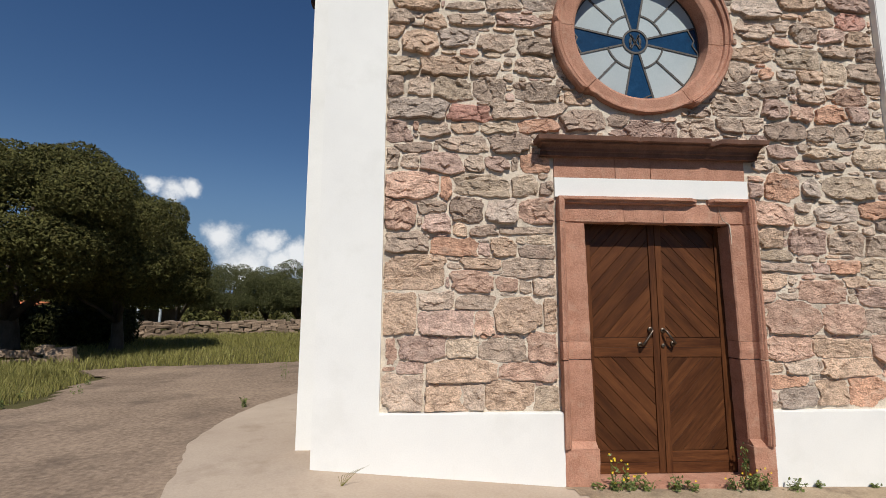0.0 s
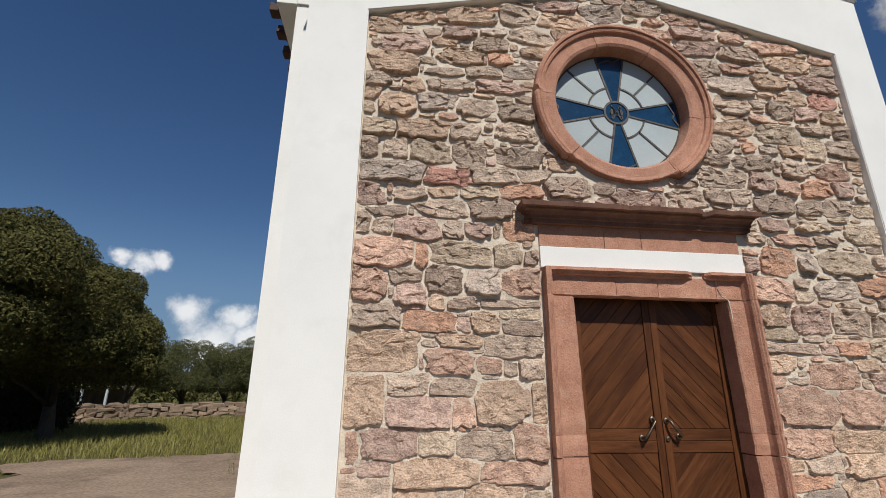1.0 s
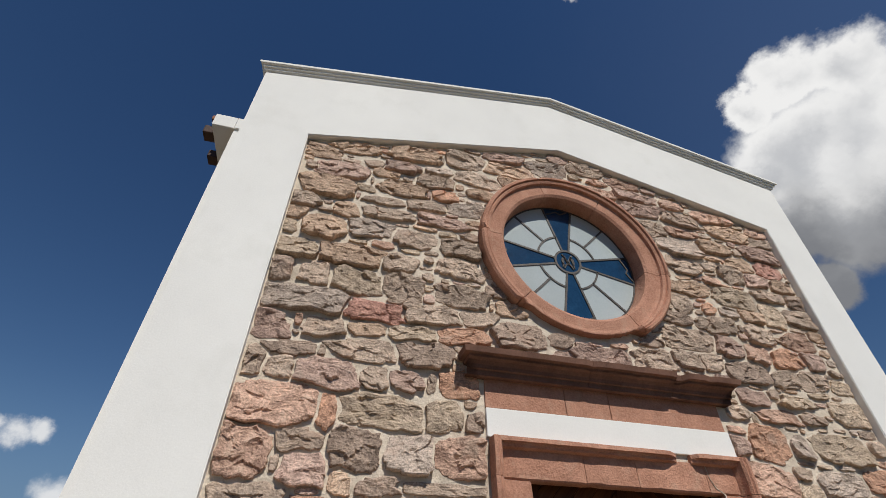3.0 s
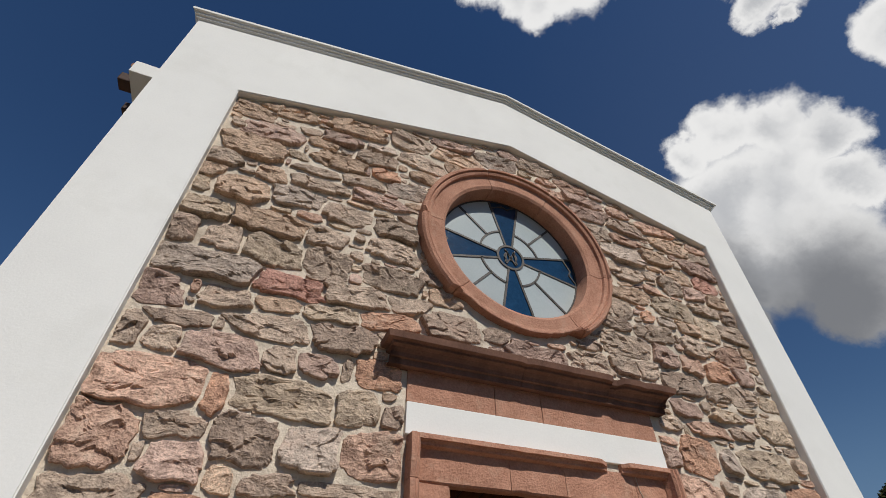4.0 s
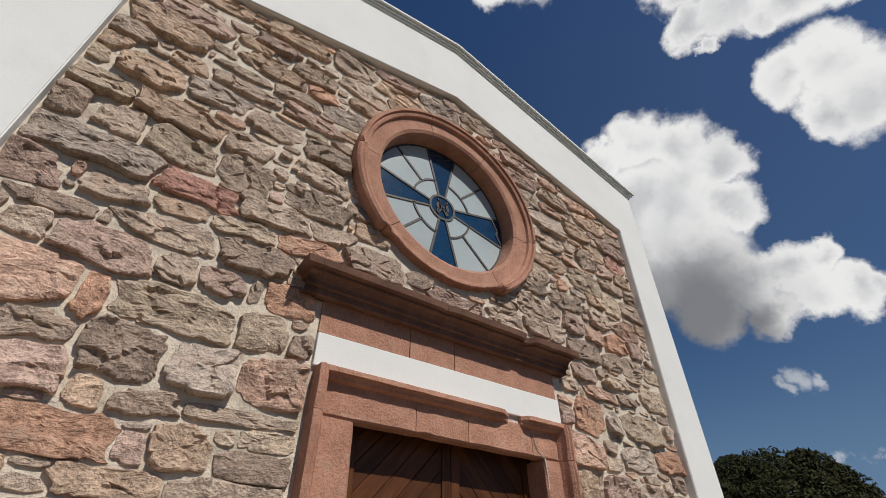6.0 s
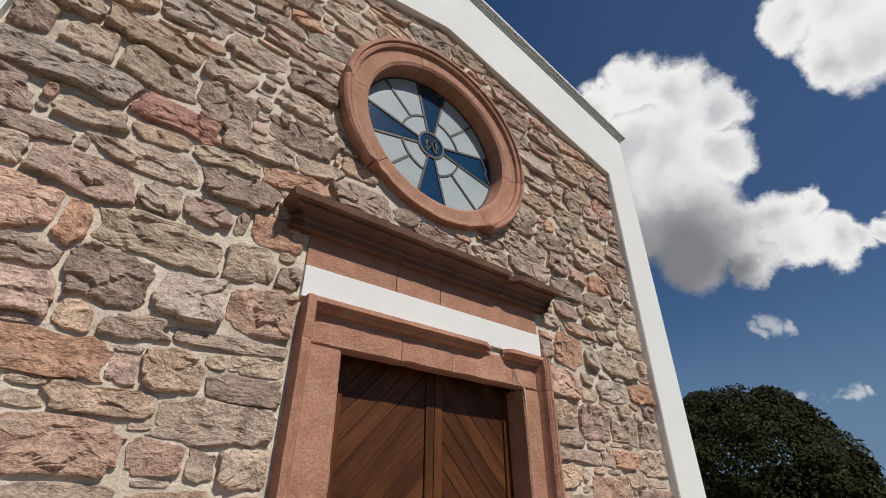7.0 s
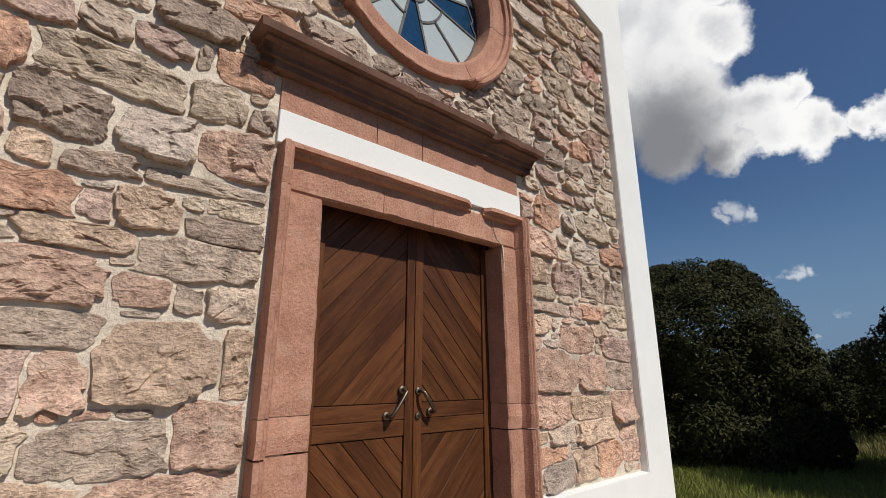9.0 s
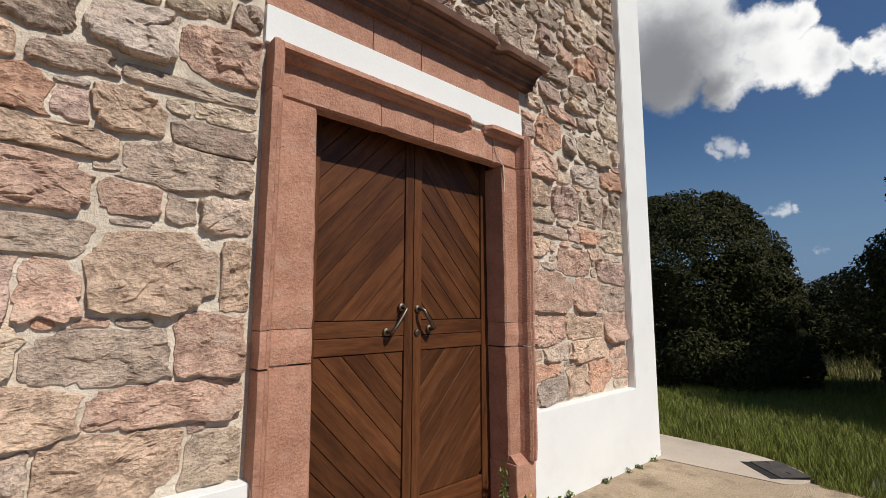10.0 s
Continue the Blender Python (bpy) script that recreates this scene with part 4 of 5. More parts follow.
rng = np.random.default_rng(11)
blades("grass", scatter(130000, 4.7, 12.0, -1.5, 10.0, lambda x, y: x > 5.22 + 0.06 * noise.noise(Vector((y * 3, 0, 1))) or (x > 4.86 and y < 2.84 + 0.6 * (x - 5.0)) or y < 2.62 - 0.1 * noise.noise(Vector((x * 4, 0, 1))), 1.7), 0.06, 0.17, 0.0036, GRASS, "lush green grass beside the church")
blades("grass", scatter(30000, 10.0, 26.0, -6.0, 12.0, lambda x, y: True), 0.16, 0.42, 0.008, GRASS_DRY, "taller pale meadow grass under the trees")
blades("grass", scatter(70000, -16.0, 3.0, 9.3, 25.0, lambda x, y: y > edge_y(x) + 0.05), 0.08, 0.27, 0.008, GRASS_DRY, "sunlit meadow grass behind the drive")
blades("grass", scatter(34000, -12.0, -5.0, 4.0, 10.0, lambda x, y: x < edge_x(y) - 0.1 and (noise.noise(Vector((x * 0.7, y * 0.7, 4))) > -0.25)), 0.06, 0.26, 0.0055, GRASS_DRY, "rough grass at the edge of the drive")


def clump(at, n, size, mat, label, name="weed", flowers=0, tall=0.12):
    """A small weed: stalks, leaves and perhaps flowers."""
    x, y = at[:2]
    z = at[2] if len(at) > 2 else gz(x, y)
    w = empty(name, (x, y, z), label, "weed", "weeds along the wall")
    pts, nrm = [], []
    bm = bmesh.new()
    tips = []
    for k in range(max(3, n // 9)):
        a, lean_out = rng.uniform(0, 6.28), rng.uniform(0.1, 0.8)
        h = tall * rng.uniform(0.45, 1.1)
        tip = Vector((math.cos(a) * size * lean_out, math.sin(a) * size * lean_out * 0.6 - 0.01, h))
        tube([(0.3 * tip.x, 0.3 * tip.y, -0.01), (tip.x * 0.6, tip.y * 0.6, h * 0.55), tuple(tip)], [0.0022, 0.0018, 0.001], 4, bm)
        tips.append(tip)
        for j in range(9):
            f = rng.uniform(0.15, 1)
            pts.append(np.array(tip) * f + rng.normal(0, 0.014, 3))
            d = rng.normal(size=3) + np.array((0, -0.4, 0.8))
            nrm.append(d / np.linalg.norm(d))
    part("stalks", bm, mat, w)
    part("foliage", leaves_mesh("foliage", np.array(pts), np.array(nrm), 0.032, mat, 0.55), mat, w)
    for k in range(flowers):
        t = tips[k % len(tips)] + Vector((rng.uniform(-0.03, 0.03), -0.01, rng.uniform(0.0, 0.05)))
        fl = bmesh.new()
        for p in range(6):
            a = p * math.pi / 3
            c = [t + Vector((math.cos(a + s) * r, -0.004 * r / 0.01, math.sin(a + s) * r)) for s, r in ((0, 0.0), (-0.45, 0.007), (0, 0.010), (0.45, 0.007))]
            fl.faces.new([fl.verts.new(q) for q in c])
        part("flower", fl, PETAL, w, "yellow flower")
    return w


rng = np.random.default_rng(5)
for x, n, t, fl in ((1.50, 40, 0.11, 3), (1.62, 55, 0.12, 2), (1.75, 40, 0.09, 1), (1.97, 45, 0.10, 2), (2.08, 36, 0.08, 1), (2.42, 36, 0.10, 1), (2.56, 60, 0.14, 4), (2.68, 50, 0.11, 2), (2.92, 36, 0.09, 0), (1.36, 20, 0.06, 0)):
    clump((x, 3.575), int(n * 1.7), 0.13, WEED, "low green weed with small yellow flowers at the threshold" if fl else "low green weed at the foot of the wall", flowers=fl, tall=t)
clump((1.50, 3.60), 14, 0.06, WEED, "thin stalk with yellow flowers before the door", flowers=5, tall=0.26)
clump((1.60, 3.60), 12, 0.05, WEED, "thin stalk with yellow flowers before the door", flowers=3, tall=0.20)
clump((2.63, 3.72, 0.16), 40, 0.05, WEED, "leafy creeper in the corner of the doorway", name="creeper", tall=0.22)
for x, t in ((3.15, 0.05), (3.62, 0.035), (3.95, 0.03), (4.10, 0.06), (4.36, 0.03)):
    clump((x, 3.63), int(rng.integers(10, 26)), 0.05, WEED, "small weed at the foot of the white plinth", tall=t)
clump((-2.05, 5.9), 60, 0.10, WEED, "green weed on the edge of the drive", tall=0.14)
clump((-2.2, 8.2), 40, 0.22, WEED, "straggling weed by the church corner", tall=0.4)
for x, y in ((-4.9, 6.0), (-5.2, 6.6), (-4.6, 6.8), (-5.0, 7.6)):
    clump((x, y), 34, 0.14, WEED, "weed growing through the asphalt", tall=0.10)
dry = empty("dry_stalk", (-0.50, 3.38, gz(-0.5, 3.4)), "dry grass stalk on the apron", "dry grass")
for k in range(7):
    part("stalk", tube([(0, 0, 0), (0.02 * k - 0.02, 0.0, 0.06 + 0.006 * k), (0.035 * k - 0.02, -0.02, 0.075 + 0.012 * k)], [0.0016, 0.0014, 0.0006], 4), GRASS_DRY, dry)

# ---- field wall, shed and awning in the distance ----
def field_wall(name, pts, label, rows=4):
    w = empty(name, (pts[0][0], pts[0][1], gz(*pts[0])), label, "field wall")
    o = Vector(w.location)
    count = 0
    for (x0, y0), (x1, y1) in zip(pts, pts[1:]):
        length = math.hypot(x1 - x0, y1 - y0)
        for row in range(rows):
            s = rng.uniform(0, 0.2)
            while s < length:
                wd = rng.uniform(0.16, 0.58)
                f = (s + wd / 2) / length
                x, y = x0 + (x1 - x0) * f, y0 + (y1 - y0) * f
                hgt = 0.17 * rng.uniform(0.65, 1.25)
                stone = box(-wd / 2, wd / 2, -0.22, 0.22, 0, hgt, 0.03)
                rough_edges(stone, 0.09, 5, count * 1.7)
                bmesh.ops.rotate(stone, verts=stone.verts, matrix=Matrix.Rotation(math.atan2(y1 - y0, x1 - x0), 3, "Z"))
                if count < 220:
                    part("stone", stone, RUBBLE, w, at=Vector((x, y, gz(x, y) + 0.16 * row - 0.03 + 0.03 * math.sin(count * 2.3))) - o)
                else:
                    stone.free()
                count += 1
                s += wd + 0.015
    return w


field_wall("field_wall", [(-12.6, 17.4), (-9.2, 21.4), (-3.0, 24.6)], "low dry-stone field wall along the meadow")
field_wall("field_wall", [(-9.4, 10.4), (-7.6, 10.9)], "tumbled low stones in the shade of the tree", 2)
shed = empty("shed", (-16.0, 28.0, gz(-16, 28)), "open shed with a pale grey sheet roof", "shed")
part("roof", plate([(-1.9, 1.15), (1.9, 1.25), (1.9, 1.30), (-1.9, 1.20)], -1.2, 1.2), SHEET, shed)
part("gable", plate([(-1.5, 1.2), (0.9, 1.26), (0.2, 1.52), (-0.5, 1.5)], -1.25, -1.2), SHEET, shed)
for x in (-1.8, -0.6, 0.6, 1.8):
    part("post", box(x - 0.05, x + 0.05, -1.15, -1.05, -0.2, 1.16), SHEET, shed)
part("back_wall", box(-1.9, 1.9, 1.0, 1.1, -0.2, 1.12), BARK, shed)
awning = empty("awning", (-21.5, 26.0, gz(-21, 26)), "orange tarpaulin awning on posts", "awning")
part("tarpaulin", sweep([[(x, -1.5, 1.35 - 0.1 * abs(x) / 2), (x, 0, 1.55 - 0.1 * abs(x) / 2), (x, 1.5, 1.35), (x, 1.5, 1.33), (x, 0, 1.53 - 0.1 * abs(x) / 2), (x, -1.5, 1.05)] for x in (-2, -1, 0, 1, 2)]), TARP, awning)
for x in (-1.9, 1.9):
    for y in (-1.4, 1.4):
        part("post", box(x - 0.04, x + 0.04, y - 0.04, y + 0.04, -0.2, 1.3), BARK, awning)
cover = empty("drain_cover", (4.865, 2.935, gz(4.87, 2.94) + 0.0155), "dark metal drain cover lying askew in the concrete path", "drain cover")
# no hollow here: a flat near-black plate paints the shade inside the pit
part("pit", box(-0.15, 0.15, -0.215, 0.165, -0.02, 0.0015), DARK, cover, "dark open pit")
lid = part("lid", box(-0.085, 0.135, -0.20, 0.155, 0.003, 0.011, 0.003), STEEL, cover)
lid.rotation_euler = (0, radians(-2), radians(2))
lid.location = (0.008, 0, 0.001)
# slots are thin near-black plates, their inner shade painted on
for y in (-0.12, 0.12):
    part("lift_slot", box(0.02, 0.032, y - 0.025, y + 0.025, 0.0105, 0.013), DARK, lid)
cover.rotation_euler = (0, 0, radians(-46))

# ---- the stones of the wall ----
# each: x, z, width, height and kind of stone
COURSES_LOW = [
    (-0.04, 1.74, 0.49, 0.27, "t"), (-0.14, 1.41, 0.29, 0.32, "t"), (0.15, 1.51, 0.27, 0.14, "g"), (0.47, 1.5, 0.3, 0.1, "g"),
    (0.23, 1.34, 0.45, 0.18, "m"), (0.54, 1.34, 0.16, 0.17, "p"), (0.82, 1.4, 0.38, 0.28, "t"), (1.09, 1.4, 0.12, 0.25, "t"),
    (0.04, 1.14, 0.37, 0.2, "m"), (-0.19, 1.11, 0.09, 0.19, "p"), (0.36, 1.14, 0.24, 0.16, "o"), (0.68, 1.12, 0.37, 0.17, "g"),
    (1.03, 1.15, 0.27, 0.21, "p"), (-0.11, 0.81, 0.33, 0.29, "g"), (-0.05, 0.99, 0.21, 0.11, "m"), (0.37, 0.97, 0.53, 0.18, "t"),
    (0.87, 0.96, 0.43, 0.14, "p"), (0.23, 0.76, 0.32, 0.21, "t"), (0.45, 0.78, 0.19, 0.19, "g"), (0.73, 0.78, 0.4, 0.23, "t"),
    (1.04, 0.75, 0.19, 0.18, "o")]
COURSES_MIDDLE = [
    (-0.06, 2.45, 0.44, 0.22, "p"), (0.23, 2.44, 0.1, 0.19, "r"), (0.53, 2.46, 0.45, 0.18, "o"), (0.89, 2.47, 0.21, 0.17, "o"),
    (1.07, 2.45, 0.11, 0.11, "d"), (-0.15, 2.21, 0.26, 0.24, "p"), (0.12, 2.28, 0.23, 0.12, "g"), (0.16, 2.14, 0.21, 0.15, "m"),
    (0.4, 2.25, 0.26, 0.21, "d"), (0.69, 2.25, 0.25, 0.18, "b"), (0.99, 2.26, 0.31, 0.21, "p"), (-0.08, 1.98, 0.34, 0.17, "g"),
    (0.3, 1.95, 0.37, 0.14, "r"), (0.35, 2.09, 0.12, 0.13, "t"), (0.53, 2.08, 0.23, 0.1, "d"), (0.89, 2.09, 0.46, 0.06, "g"),
    (1.01, 2.02, 0.21, 0.08, "o"), (0.7, 1.95, 0.2, 0.15, "t"), (0.98, 1.91, 0.27, 0.1, "d"), (0.52, 1.82, 0.29, 0.09, "t"),
    (0.91, 1.78, 0.39, 0.15, "g"), (0.54, 1.93, 0.1, 0.1, "m"), (0.44, 1.67, 0.33, 0.16, "p")]
COURSES_ABOVE = [
    (0.72, 1.65, 0.17, 0.11, "p"), (0.88, 1.63, 0.1, 0.09, "g"), (1.04, 1.64, 0.19, 0.14, "g"), (-0.04, 2.78, 0.3, 0.09, "d"),
    (-0.22, 2.69, 0.12, 0.18, "g"), (-0.07, 2.66, 0.16, 0.12, "g"), (0.2, 2.65, 0.34, 0.17, "m"), (0.46, 2.65, 0.15, 0.13, "g"),
    (0.66, 2.65, 0.19, 0.12, "m"), (0.81, 2.66, 0.07, 0.12, "g"), (0.97, 2.66, 0.23, 0.15, "r"), (0.38, 2.82, 0.4, 0.14, "g"),
    (0.76, 2.84, 0.32, 0.17, "d"), (-0.18, 2.91, 0.23, 0.16, "m"), (0.14, 2.93, 0.26, 0.13, "g"), (0.39, 2.96, 0.23, 0.09, "t"),
    (0.68, 2.97, 0.3, 0.11, "o"), (1, 2.99, 0.31, 0.11, "r")]
COURSES_HIGH = [
    (-0.15, 3.5, 0.3, 0.16, "o"), (0.23, 3.51, 0.4, 0.17, "t"), (-0.21, 3.3, 0.14, 0.18, "d"), (0.01, 3.31, 0.2, 0.19, "g"),
    (0.28, 3.29, 0.32, 0.2, "o"), (0.59, 3.31, 0.26, 0.19, "g"), (-0.01, 3.12, 0.48, 0.19, "b"), (0.42, 3.09, 0.37, 0.13, "x"),
    (0.79, 3.12, 0.35, 0.13, "g"), (1.12, 3.14, 0.25, 0.12, "g"), (-0, 3.72, 0.31, 0.21, "t"), (0.33, 3.77, 0.31, 0.16, "b"),
    (0.67, 3.74, 0.31, 0.17, "g"), (0.99, 3.71, 0.29, 0.17, "g"), (0.55, 3.5, 0.25, 0.15, "g"), (1, 3.53, 0.33, 0.18, "g"),
    (-0.19, 3.94, 0.24, 0.14, "g"), (0.13, 3.92, 0.18, 0.15, "t"), (0.46, 3.94, 0.37, 0.11, "g"), (0.86, 3.95, 0.37, 0.11, "m"),
    (-0.22, 3.81, 0.16, 0.12, "t"), (-0.23, 3.68, 0.12, 0.11, "o")]
COURSES_EAST_LOW = [
    (3.15, 1.39, 0.46, 0.26, "p"), (3.58, 1.38, 0.35, 0.23, "p"), (3.94, 1.36, 0.31, 0.18, "d"), (3.08, 1.14, 0.37, 0.2, "p"),
    (3.53, 1.14, 0.49, 0.14, "t"), (3.17, 0.99, 0.27, 0.1, "g"), (3.61, 0.99, 0.47, 0.14, "t"), (3.04, 0.87, 0.3, 0.1, "r"),
    (3.14, 0.76, 0.32, 0.15, "b"), (3.42, 0.79, 0.26, 0.18, "t"), (3.71, 0.79, 0.29, 0.21, "r"), (3.03, 2.27, 0.34, 0.21, "p"),
    (2.99, 2.06, 0.2, 0.16, "t"), (3.33, 2.03, 0.32, 0.22, "m"), (3.66, 2.02, 0.32, 0.19, "g"), (3.99, 1.99, 0.28, 0.17, "g"),
    (3.03, 1.91, 0.25, 0.1, "o"), (3.1, 1.81, 0.47, 0.08, "d"), (3.62, 1.82, 0.25, 0.12, "r")]
COURSES_EAST = [
    (3.14, 2.5, 0.29, 0.23, "r"), (3.4, 2.5, 0.18, 0.16, "b"), (3.75, 2.51, 0.49, 0.2, "o"), (2.89, 2.47, 0.14, 0.12, "m"),
    (3.32, 2.7, 0.34, 0.11, "p"), (3.62, 2.71, 0.21, 0.1, "d"), (3.17, 2.82, 0.25, 0.13, "m"), (3.55, 2.82, 0.31, 0.09, "o"),
    (2.79, 3.23, 0.45, 0.18, "g"), (3.15, 3.21, 0.25, 0.17, "m"), (3.39, 3.18, 0.22, 0.16, "p"), (3.66, 3.18, 0.3, 0.16, "r"),
    (2.7, 3.05, 0.23, 0.14, "g"), (2.91, 3.06, 0.18, 0.14, "g"), (3.22, 3.02, 0.34, 0.16, "d"), (3.49, 3.36, 0.24, 0.19, "g"),
    (3.1, 3.39, 0.34, 0.14, "g"), (2.84, 3.56, 0.18, 0.19, "g"), (3.09, 3.54, 0.13, 0.1, "r"), (3.54, 2.99, 0.21, 0.13, "g"),
    (3.81, 3.01, 0.27, 0.16, "g")]
COURSES_EAST_HIGH = [
    (3, 3.96, 0.33, 0.18, "g"), (3.47, 3.95, 0.24, 0.17, "g"), (3.74, 3.93, 0.25, 0.14, "m"), (3.64, 4.09, 0.29, 0.16, "t"),
    (3.94, 4.08, 0.29, 0.15, "x"), (3.74, 3.57, 0.22, 0.22, "o"), (3.5, 3.53, 0.21, 0.11, "t"), (4, 3.91, 0.22, 0.12, "t"),
    (3.92, 3.18, 0.19, 0.15, "m"), (3.85, 3.34, 0.27, 0.13, "p")]
COURSES_GABLE = [
    (0.1, 4.62, 0.39, 0.16, "t"), (0.61, 4.68, 0.42, 0.17, "t"), (1.07, 4.74, 0.34, 0.21, "g"), (1.43, 4.87, 0.36, 0.13, "m"),
    (1.47, 4.73, 0.46, 0.16, "t"), (0.05, 4.32, 0.37, 0.17, "m"), (-0.14, 4.5, 0.29, 0.15, "t"), (-0.04, 4.12, 0.39, 0.21, "t"),
    (0.41, 4.07, 0.32, 0.09, "g"), (0.88, 4.25, 0.2, 0.14, "r"), (0.79, 4.38, 0.3, 0.15, "g")]

TONES = "g" * 11 + "d" * 4 + "m" * 5 + "t" * 5 + "p" * 4 + "o" * 3 + "r" + "b" * 2
rng = np.random.default_rng(21)


def inside_panel(x, z, m=0.0):
    """Whether the rubble shows at this place of the front."""
    top = np.where(x < APEX, P_TOP + (P_APEX - P_TOP) * (x - P_L) / (APEX - P_L), P_APEX + (P_TOP - P_APEX) * (x - APEX) / (P_R - APEX))
    ok = (x > P_L + m) & (x < P_R - m) & (z > P_BOT + m) & (z < top - m)
    ok &= ~((x > 1.135 - m) & (x < 2.83 + m) & (z < 2.76 + m))
    ok &= ~((x > 1.02 - m) & (x < 2.90 + m) & (z > 2.76) & (z < 2.87 + m))
    ok &= np.hypot(x - RX, z - RZ) > 0.775 + m
    return ok


placed = []
for rows in (COURSES_LOW, COURSES_MIDDLE, COURSES_ABOVE, COURSES_HIGH, COURSES_EAST_LOW, COURSES_EAST, COURSES_EAST_HIGH, COURSES_GABLE):
    for x, z, w, h, tone in rows:
        placed.append((x, z, w / 2, h / 2, tone))

# the gaps between those are filled with ever smaller stones
CELL = 0.01
gx, gzz = np.meshgrid(np.arange(P_L, P_R, CELL), np.arange(P_BOT, P_APEX, CELL), indexing="ij")
free = inside_panel(gx, gzz, 0.004)


def cells(x, z, a, b):
    i0, i1 = int((x - a - P_L) / CELL), int((x + a - P_L) / CELL) + 1
    j0, j1 = int((z - b - P_BOT) / CELL), int((z + b - P_BOT) / CELL) + 1
    return slice(max(0, i0), max(0, i1)), slice(max(0, j0), max(0, j1))


for x, z, a, b, tone in placed:
    free[cells(x, z, a, b)] = False
for a0, b0, tries in ((0.19, 0.085, 700), (0.15, 0.065, 1600), (0.115, 0.055, 2600), (0.085, 0.045, 3500), (0.07, 0.026, 5000), (0.045, 0.032, 5000), (0.05, 0.015, 6000), (0.04, 0.02, 6000), (0.02, 0.034, 4000), (0.026, 0.018, 6000)):
    ii, jj = np.nonzero(free)
    for k in rng.integers(0, len(ii), tries):
        x, z = gx[ii[k], jj[k]], gzz[ii[k], jj[k]]
        a, b = a0 * rng.uniform(0.85, 1.2), b0 * rng.uniform(0.85, 1.2)
        block = free[cells(x, z, a + 0.004, b + 0.004)]
        if block.size and block.shape[0] * CELL > 1.7 * a and block.shape[1] * CELL > 1.7 * b and block.mean() > 0.93:
            free[cells(x, z, a + 0.003, b + 0.003)] = False
            placed.append((x, z, a, b, TONES[int(rng.integers(0, len(TONES)))]))

ST = np.array([(x, z, a, b) for x, z, a, b, _ in placed])
TURN_S = rng.normal(0, 0.045, len(ST))
CUT = np.where(rng.random((len(ST), 4)) < 0.24, rng.uniform(1.35, 1.6, (len(ST), 4)), rng.uniform(1.66, 1.95, (len(ST), 4)))
POWER = 9.0
# each stone is broken along six lines of its own
LINE = (np.arange(6) + rng.uniform(-0.35, 0.35, (len(ST), 6))) * math.pi / 3 + rng.uniform(0, 6.3, (len(ST), 1))
REACH = rng.uniform(0.84, 1.22, (len(ST), 6)) + np.clip((2.7 - ST[:, 1:2]) * 0.25, 0.03, 0.22)


def metric(px, pz, idx):
    """How far points lie from the middle of stones, 1 at their edge: boxes with their corners knocked off."""
    dx, dz = px[..., None] - ST[idx, 0], pz[..., None] - ST[idx, 1]
    c, s = np.cos(TURN_S[idx]), np.sin(TURN_S[idx])
    p, q = (dx * c + dz * s) / ST[idx, 2], (-dx * s + dz * c) / ST[idx, 3]
    u, v = np.abs(p), np.abs(q)
    k = np.where(p > 0, np.where(q > 0, CUT[idx, 0], CUT[idx, 1]), np.where(q > 0, CUT[idx, 2], CUT[idx, 3]))
    res = np.maximum((u ** POWER + v ** POWER) ** (1 / POWER), (u + v) / k)
    for j in range(6):
        res = np.maximum(res, (p * np.cos(LINE[idx, j]) + q * np.sin(LINE[idx, j])) / REACH[idx, j])
    return res


def stone_outline(i):
    x, z, a, b = ST[i]
    n = 68 if a * b > 0.010 else 44 if a * b > 0.004 else 26 if a * b > 0.0012 else 16
    t = (np.arange(n) + 0.5) / n * 2 * np.pi
    ux, uz = np.sign(np.cos(t)) * np.abs(np.cos(t)) ** 0.5 * a, np.sign(np.sin(t)) * np.abs(np.sin(t)) ** 0.5 * b
    near = np.nonzero((np.abs(ST[:, 0] - x) < ST[:, 2] + a + 0.12) & (np.abs(ST[:, 1] - z) < ST[:, 3] + b + 0.12))[0]
    others = near[near != i]
    f = np.linspace(0.25, 1.40, 70)
    px, pz = x + ux[:, None] * f, z + uz[:, None] * f
    mine = metric(px, pz, np.array([i]))[..., 0]
    ok = mine < 1.0 + min(0.3, 0.02 / b)
    if len(others):
        ok &= mine < metric(px, pz, others).min(-1)
    ok &= inside_panel(px, pz, 0.003)
    ok = np.logical_and.accumulate(ok, 1)
    r = f[np.maximum(ok.sum(1) - 1, 0)]
    r = 0.88 * r + 0.06 * (np.roll(r, 1) + np.roll(r, -1))
    ax, az = x + ux * r, z + uz * r
    gap = (0.004 + 0.009 * rng.random() ** 1.5) * min(1, max(0.6, z / 2.0))
    d = np.hypot(ax - x, az - z)
    wob = np.array([0.011 * noise.noise(Vector((q * 10, w * 10, i * 0.7))) + 0.011 * noise.noise(Vector((q * 30, w * 30, i * 0.7))) + 0.006 * noise.noise(Vector((q * 70, w * 70, i * 0.7))) for q, w in zip(ax, az)])
    cut = gap * min(1, 0.35 + b / 0.06) + np.clip(1.3 * wob, -0.003, 0.022) * min(1, b / 0.03)
    # the joint is measured square to the edge, so that flat stones keep their height
    return np.stack([x + (ax - x) * np.maximum(0.6, 1 - cut / np.maximum(np.abs(ax - x), 0.5 * a)), z + (az - z) * np.maximum(0.6, 1 - cut / np.maximum(np.abs(az - z), 0.5 * b))], 1)


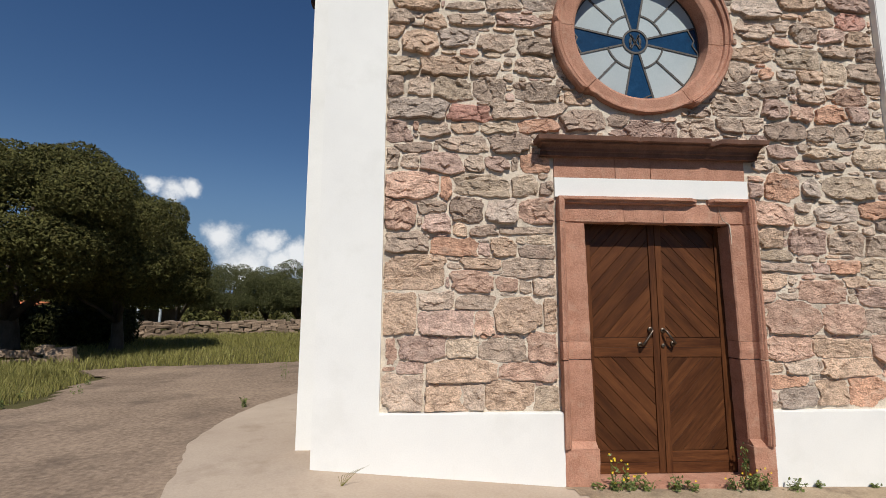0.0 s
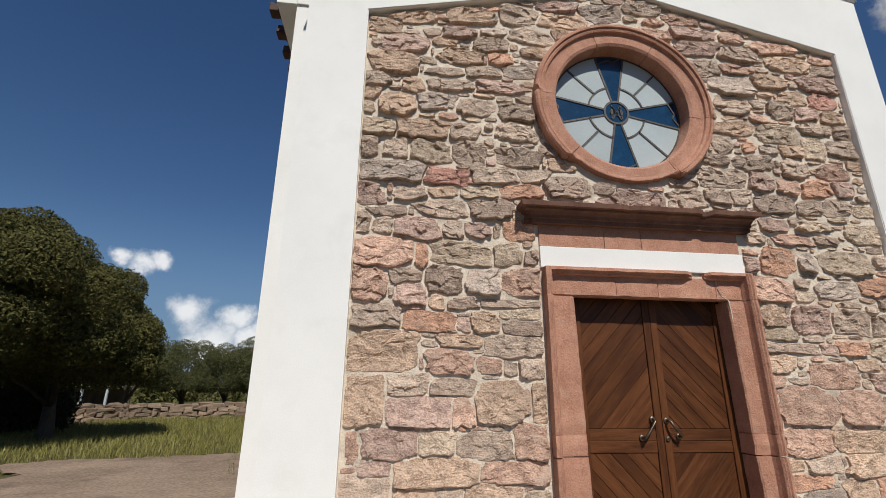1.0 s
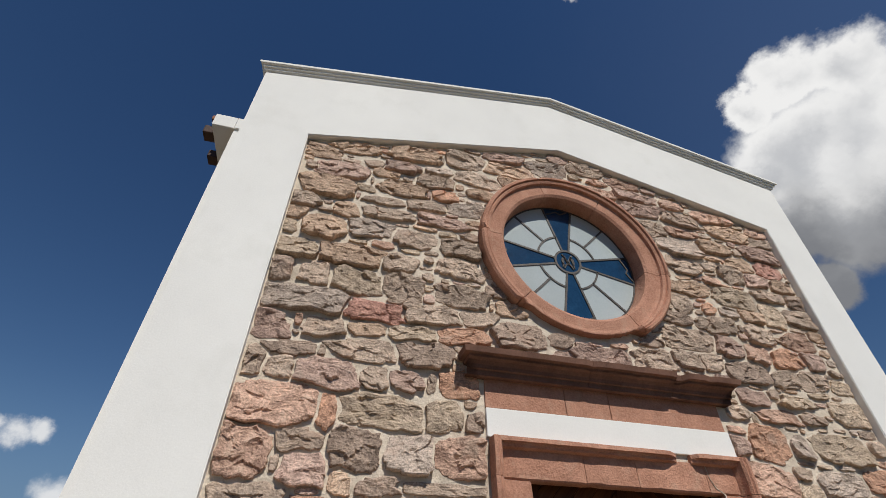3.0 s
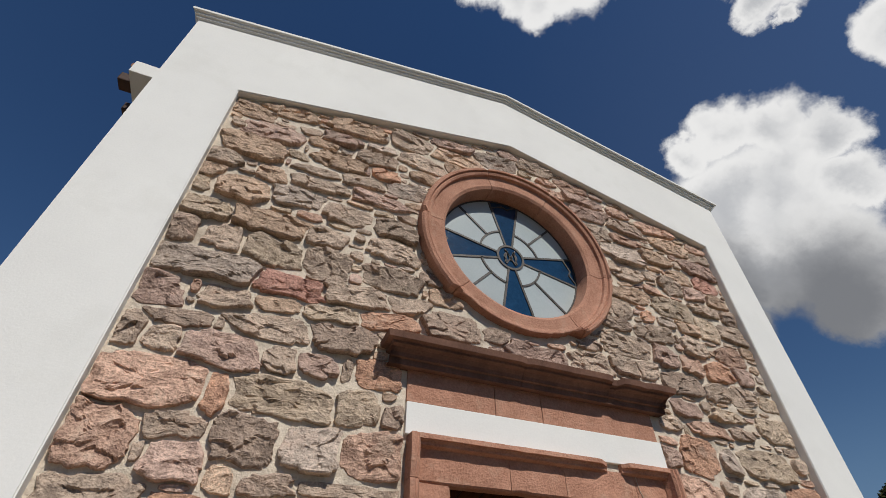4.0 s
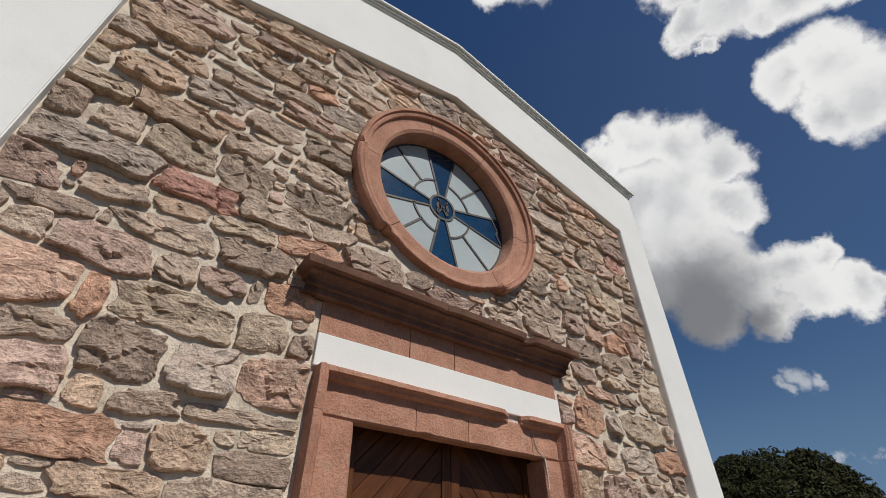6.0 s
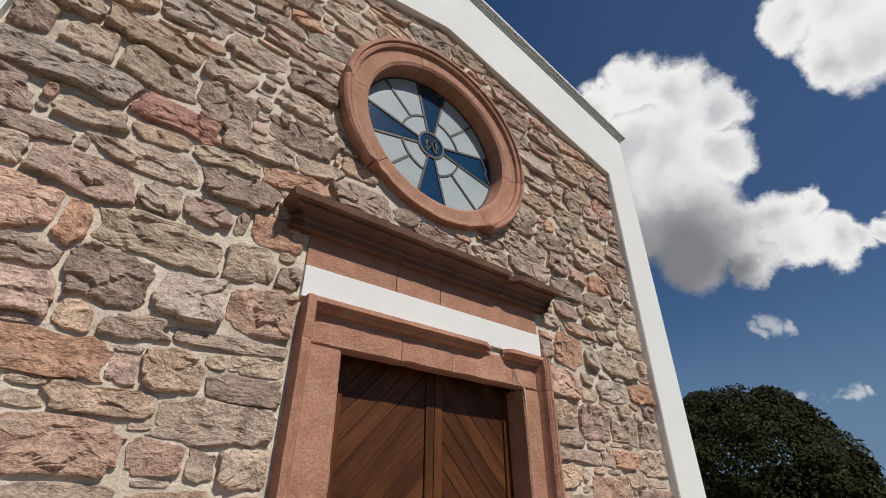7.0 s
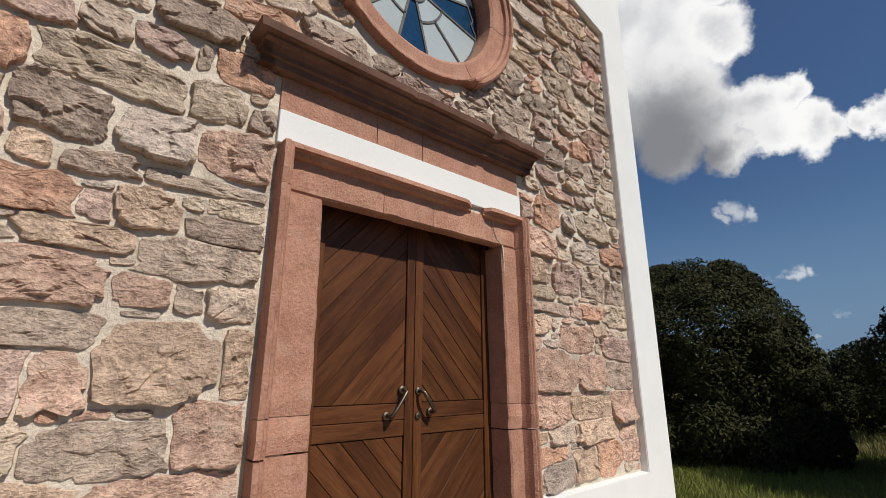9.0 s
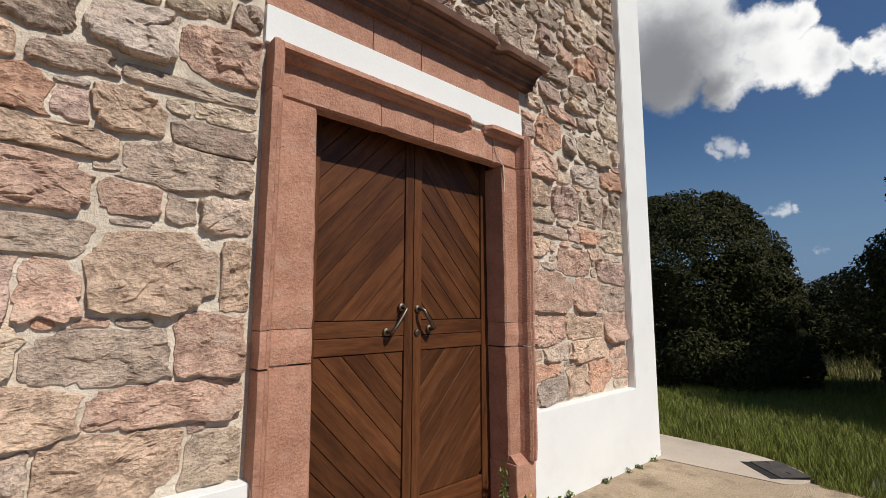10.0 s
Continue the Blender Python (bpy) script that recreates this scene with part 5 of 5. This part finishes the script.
def fracture(pts, i, a, b):
    """Heights of a hewn face: plates of broken rock, each with a slope of its own, cut back by the mason's blows at the rim."""
    count = max(3, min(22, int(a * b * 4 / 0.0042)))
    seeds = np.stack([rng.uniform(-a, a, count), rng.uniform(-b, b, count)], 1)
    slope = np.stack([rng.normal(0, 0.12, count), rng.normal(0.03, 0.15, count)], 1)
    level = rng.normal(0, 0.0030, count)
    warp = np.array([(noise.noise(Vector((p * 15, q * 15, i * 0.9))), noise.noise(Vector((p * 15, q * 15, i * 0.9 + 40)))) for p, q in pts]) * 0.02
    d = (pts + warp)[:, None, :] - seeds
    far = (d[..., 0] * 0.75) ** 2 + d[..., 1] ** 2
    pick = far.argmin(1)
    k = np.arange(len(pts))
    plate_h = level[pick] - np.clip((slope[pick] * d[k, pick]).sum(1), -0.012, 0.012)
    fine_h = np.array([0.0038 * (1 - 2 * abs(noise.noise(Vector((p * 22, q * 34, i * 1.31))))) + 0.0032 * noise.noise(Vector((p * 60, q * 75, i * 1.31))) for p, q in pts])
    return plate_h + fine_h


def stone_geometry(i, first=0):
    """A hewn stone: steep sides rise from the joint to a broken face with ridges and hollows."""
    x, z, a, b = ST[i]
    rim = stone_outline(i) - (x, z)
    n = len(rim)
    size = min(1, 0.35 + b / 0.10)
    proud = (0.009 + 0.024 * rng.random()) * size * min(1, max(0.38, (z - 0.25) / 2.2))
    tx, tz = rng.normal(0, 0.05), rng.normal(0.05, 0.11)
    if n > 45:
        steps_in = (0.985, 0.962, 0.92, 0.86, 0.79, 0.71, 0.63, 0.55, 0.46, 0.37, 0.27, 0.15)
    elif n > 30:
        steps_in = (0.98, 0.95, 0.87, 0.76, 0.64, 0.50, 0.35, 0.18)
    else:
        steps_in = (0.975, 0.92, 0.72, 0.45)
    face = np.concatenate([rim * f for f in steps_in] + [np.zeros((1, 2))])
    rise = np.concatenate([np.full(n, min(1, 0.72 + 3.2 * (1 - f))) for f in steps_in] + [np.ones(1)])
    tall = proud * rise + size * min(1, max(0.7, 0.7 + 0.3 * (z - 1.2))) * fracture(face, i, a, b) * np.minimum(1, rise) - (tx * face[:, 0] + tz * face[:, 1])
    tall = np.maximum(tall, 0.0035 + 0.002 * rise)
    verts = [(px, 0.012, pz) for px, pz in rim] + [(px, -0.0015, pz) for px, pz in rim * 0.998]
    verts += [(px, -h, pz) for (px, pz), h in zip(face, tall)]
    rows = len(steps_in) + 2
    faces = []
    for k in range(rows - 1):
        for j in range(n):
            j2 = (j + 1) % n
            faces.append((first + k * n + j, first + k * n + j2, first + (k + 1) * n + j2, first + (k + 1) * n + j))
    last = (rows - 1) * n
    for j in range(n):
        faces.append((first + last + j, first + last + (j + 1) % n, first + len(verts) - 1))
    return verts, faces


# those round the door and towards the drive are parts, the far ones are joined
order = sorted(range(len(ST)), key=lambda i: math.hypot(ST[i, 0] - 0.9, (ST[i, 1] - 2.2) * 0.8))
single, joined = order[:300], order[300:]
for i in single:
    v, f = stone_geometry(i)
    part("stone", mesh_of("stone", v, f, STONES[placed[i][4]]), None, stone_wall, at=(ST[i, 0], BED, ST[i, 1]))
V, F, MATS = [], [], []
kinds = list(STONES)
for i in joined:
    v, f = stone_geometry(i, len(V))
    V += [(x + ST[i, 0], y + BED, z + ST[i, 1]) for x, y, z in v]
    F += f
    MATS += [kinds.index(placed[i][4])] * len(f)
rest = bpy.data.meshes.new("stones")
rest.from_pydata(V, [], F)
for k in kinds:
    rest.materials.append(STONES[k])
rest.polygons.foreach_set("material_index", MATS)
tagged(part("stones", rest, None, stone_wall), "further rubble stones of the wall", kind="stuff")
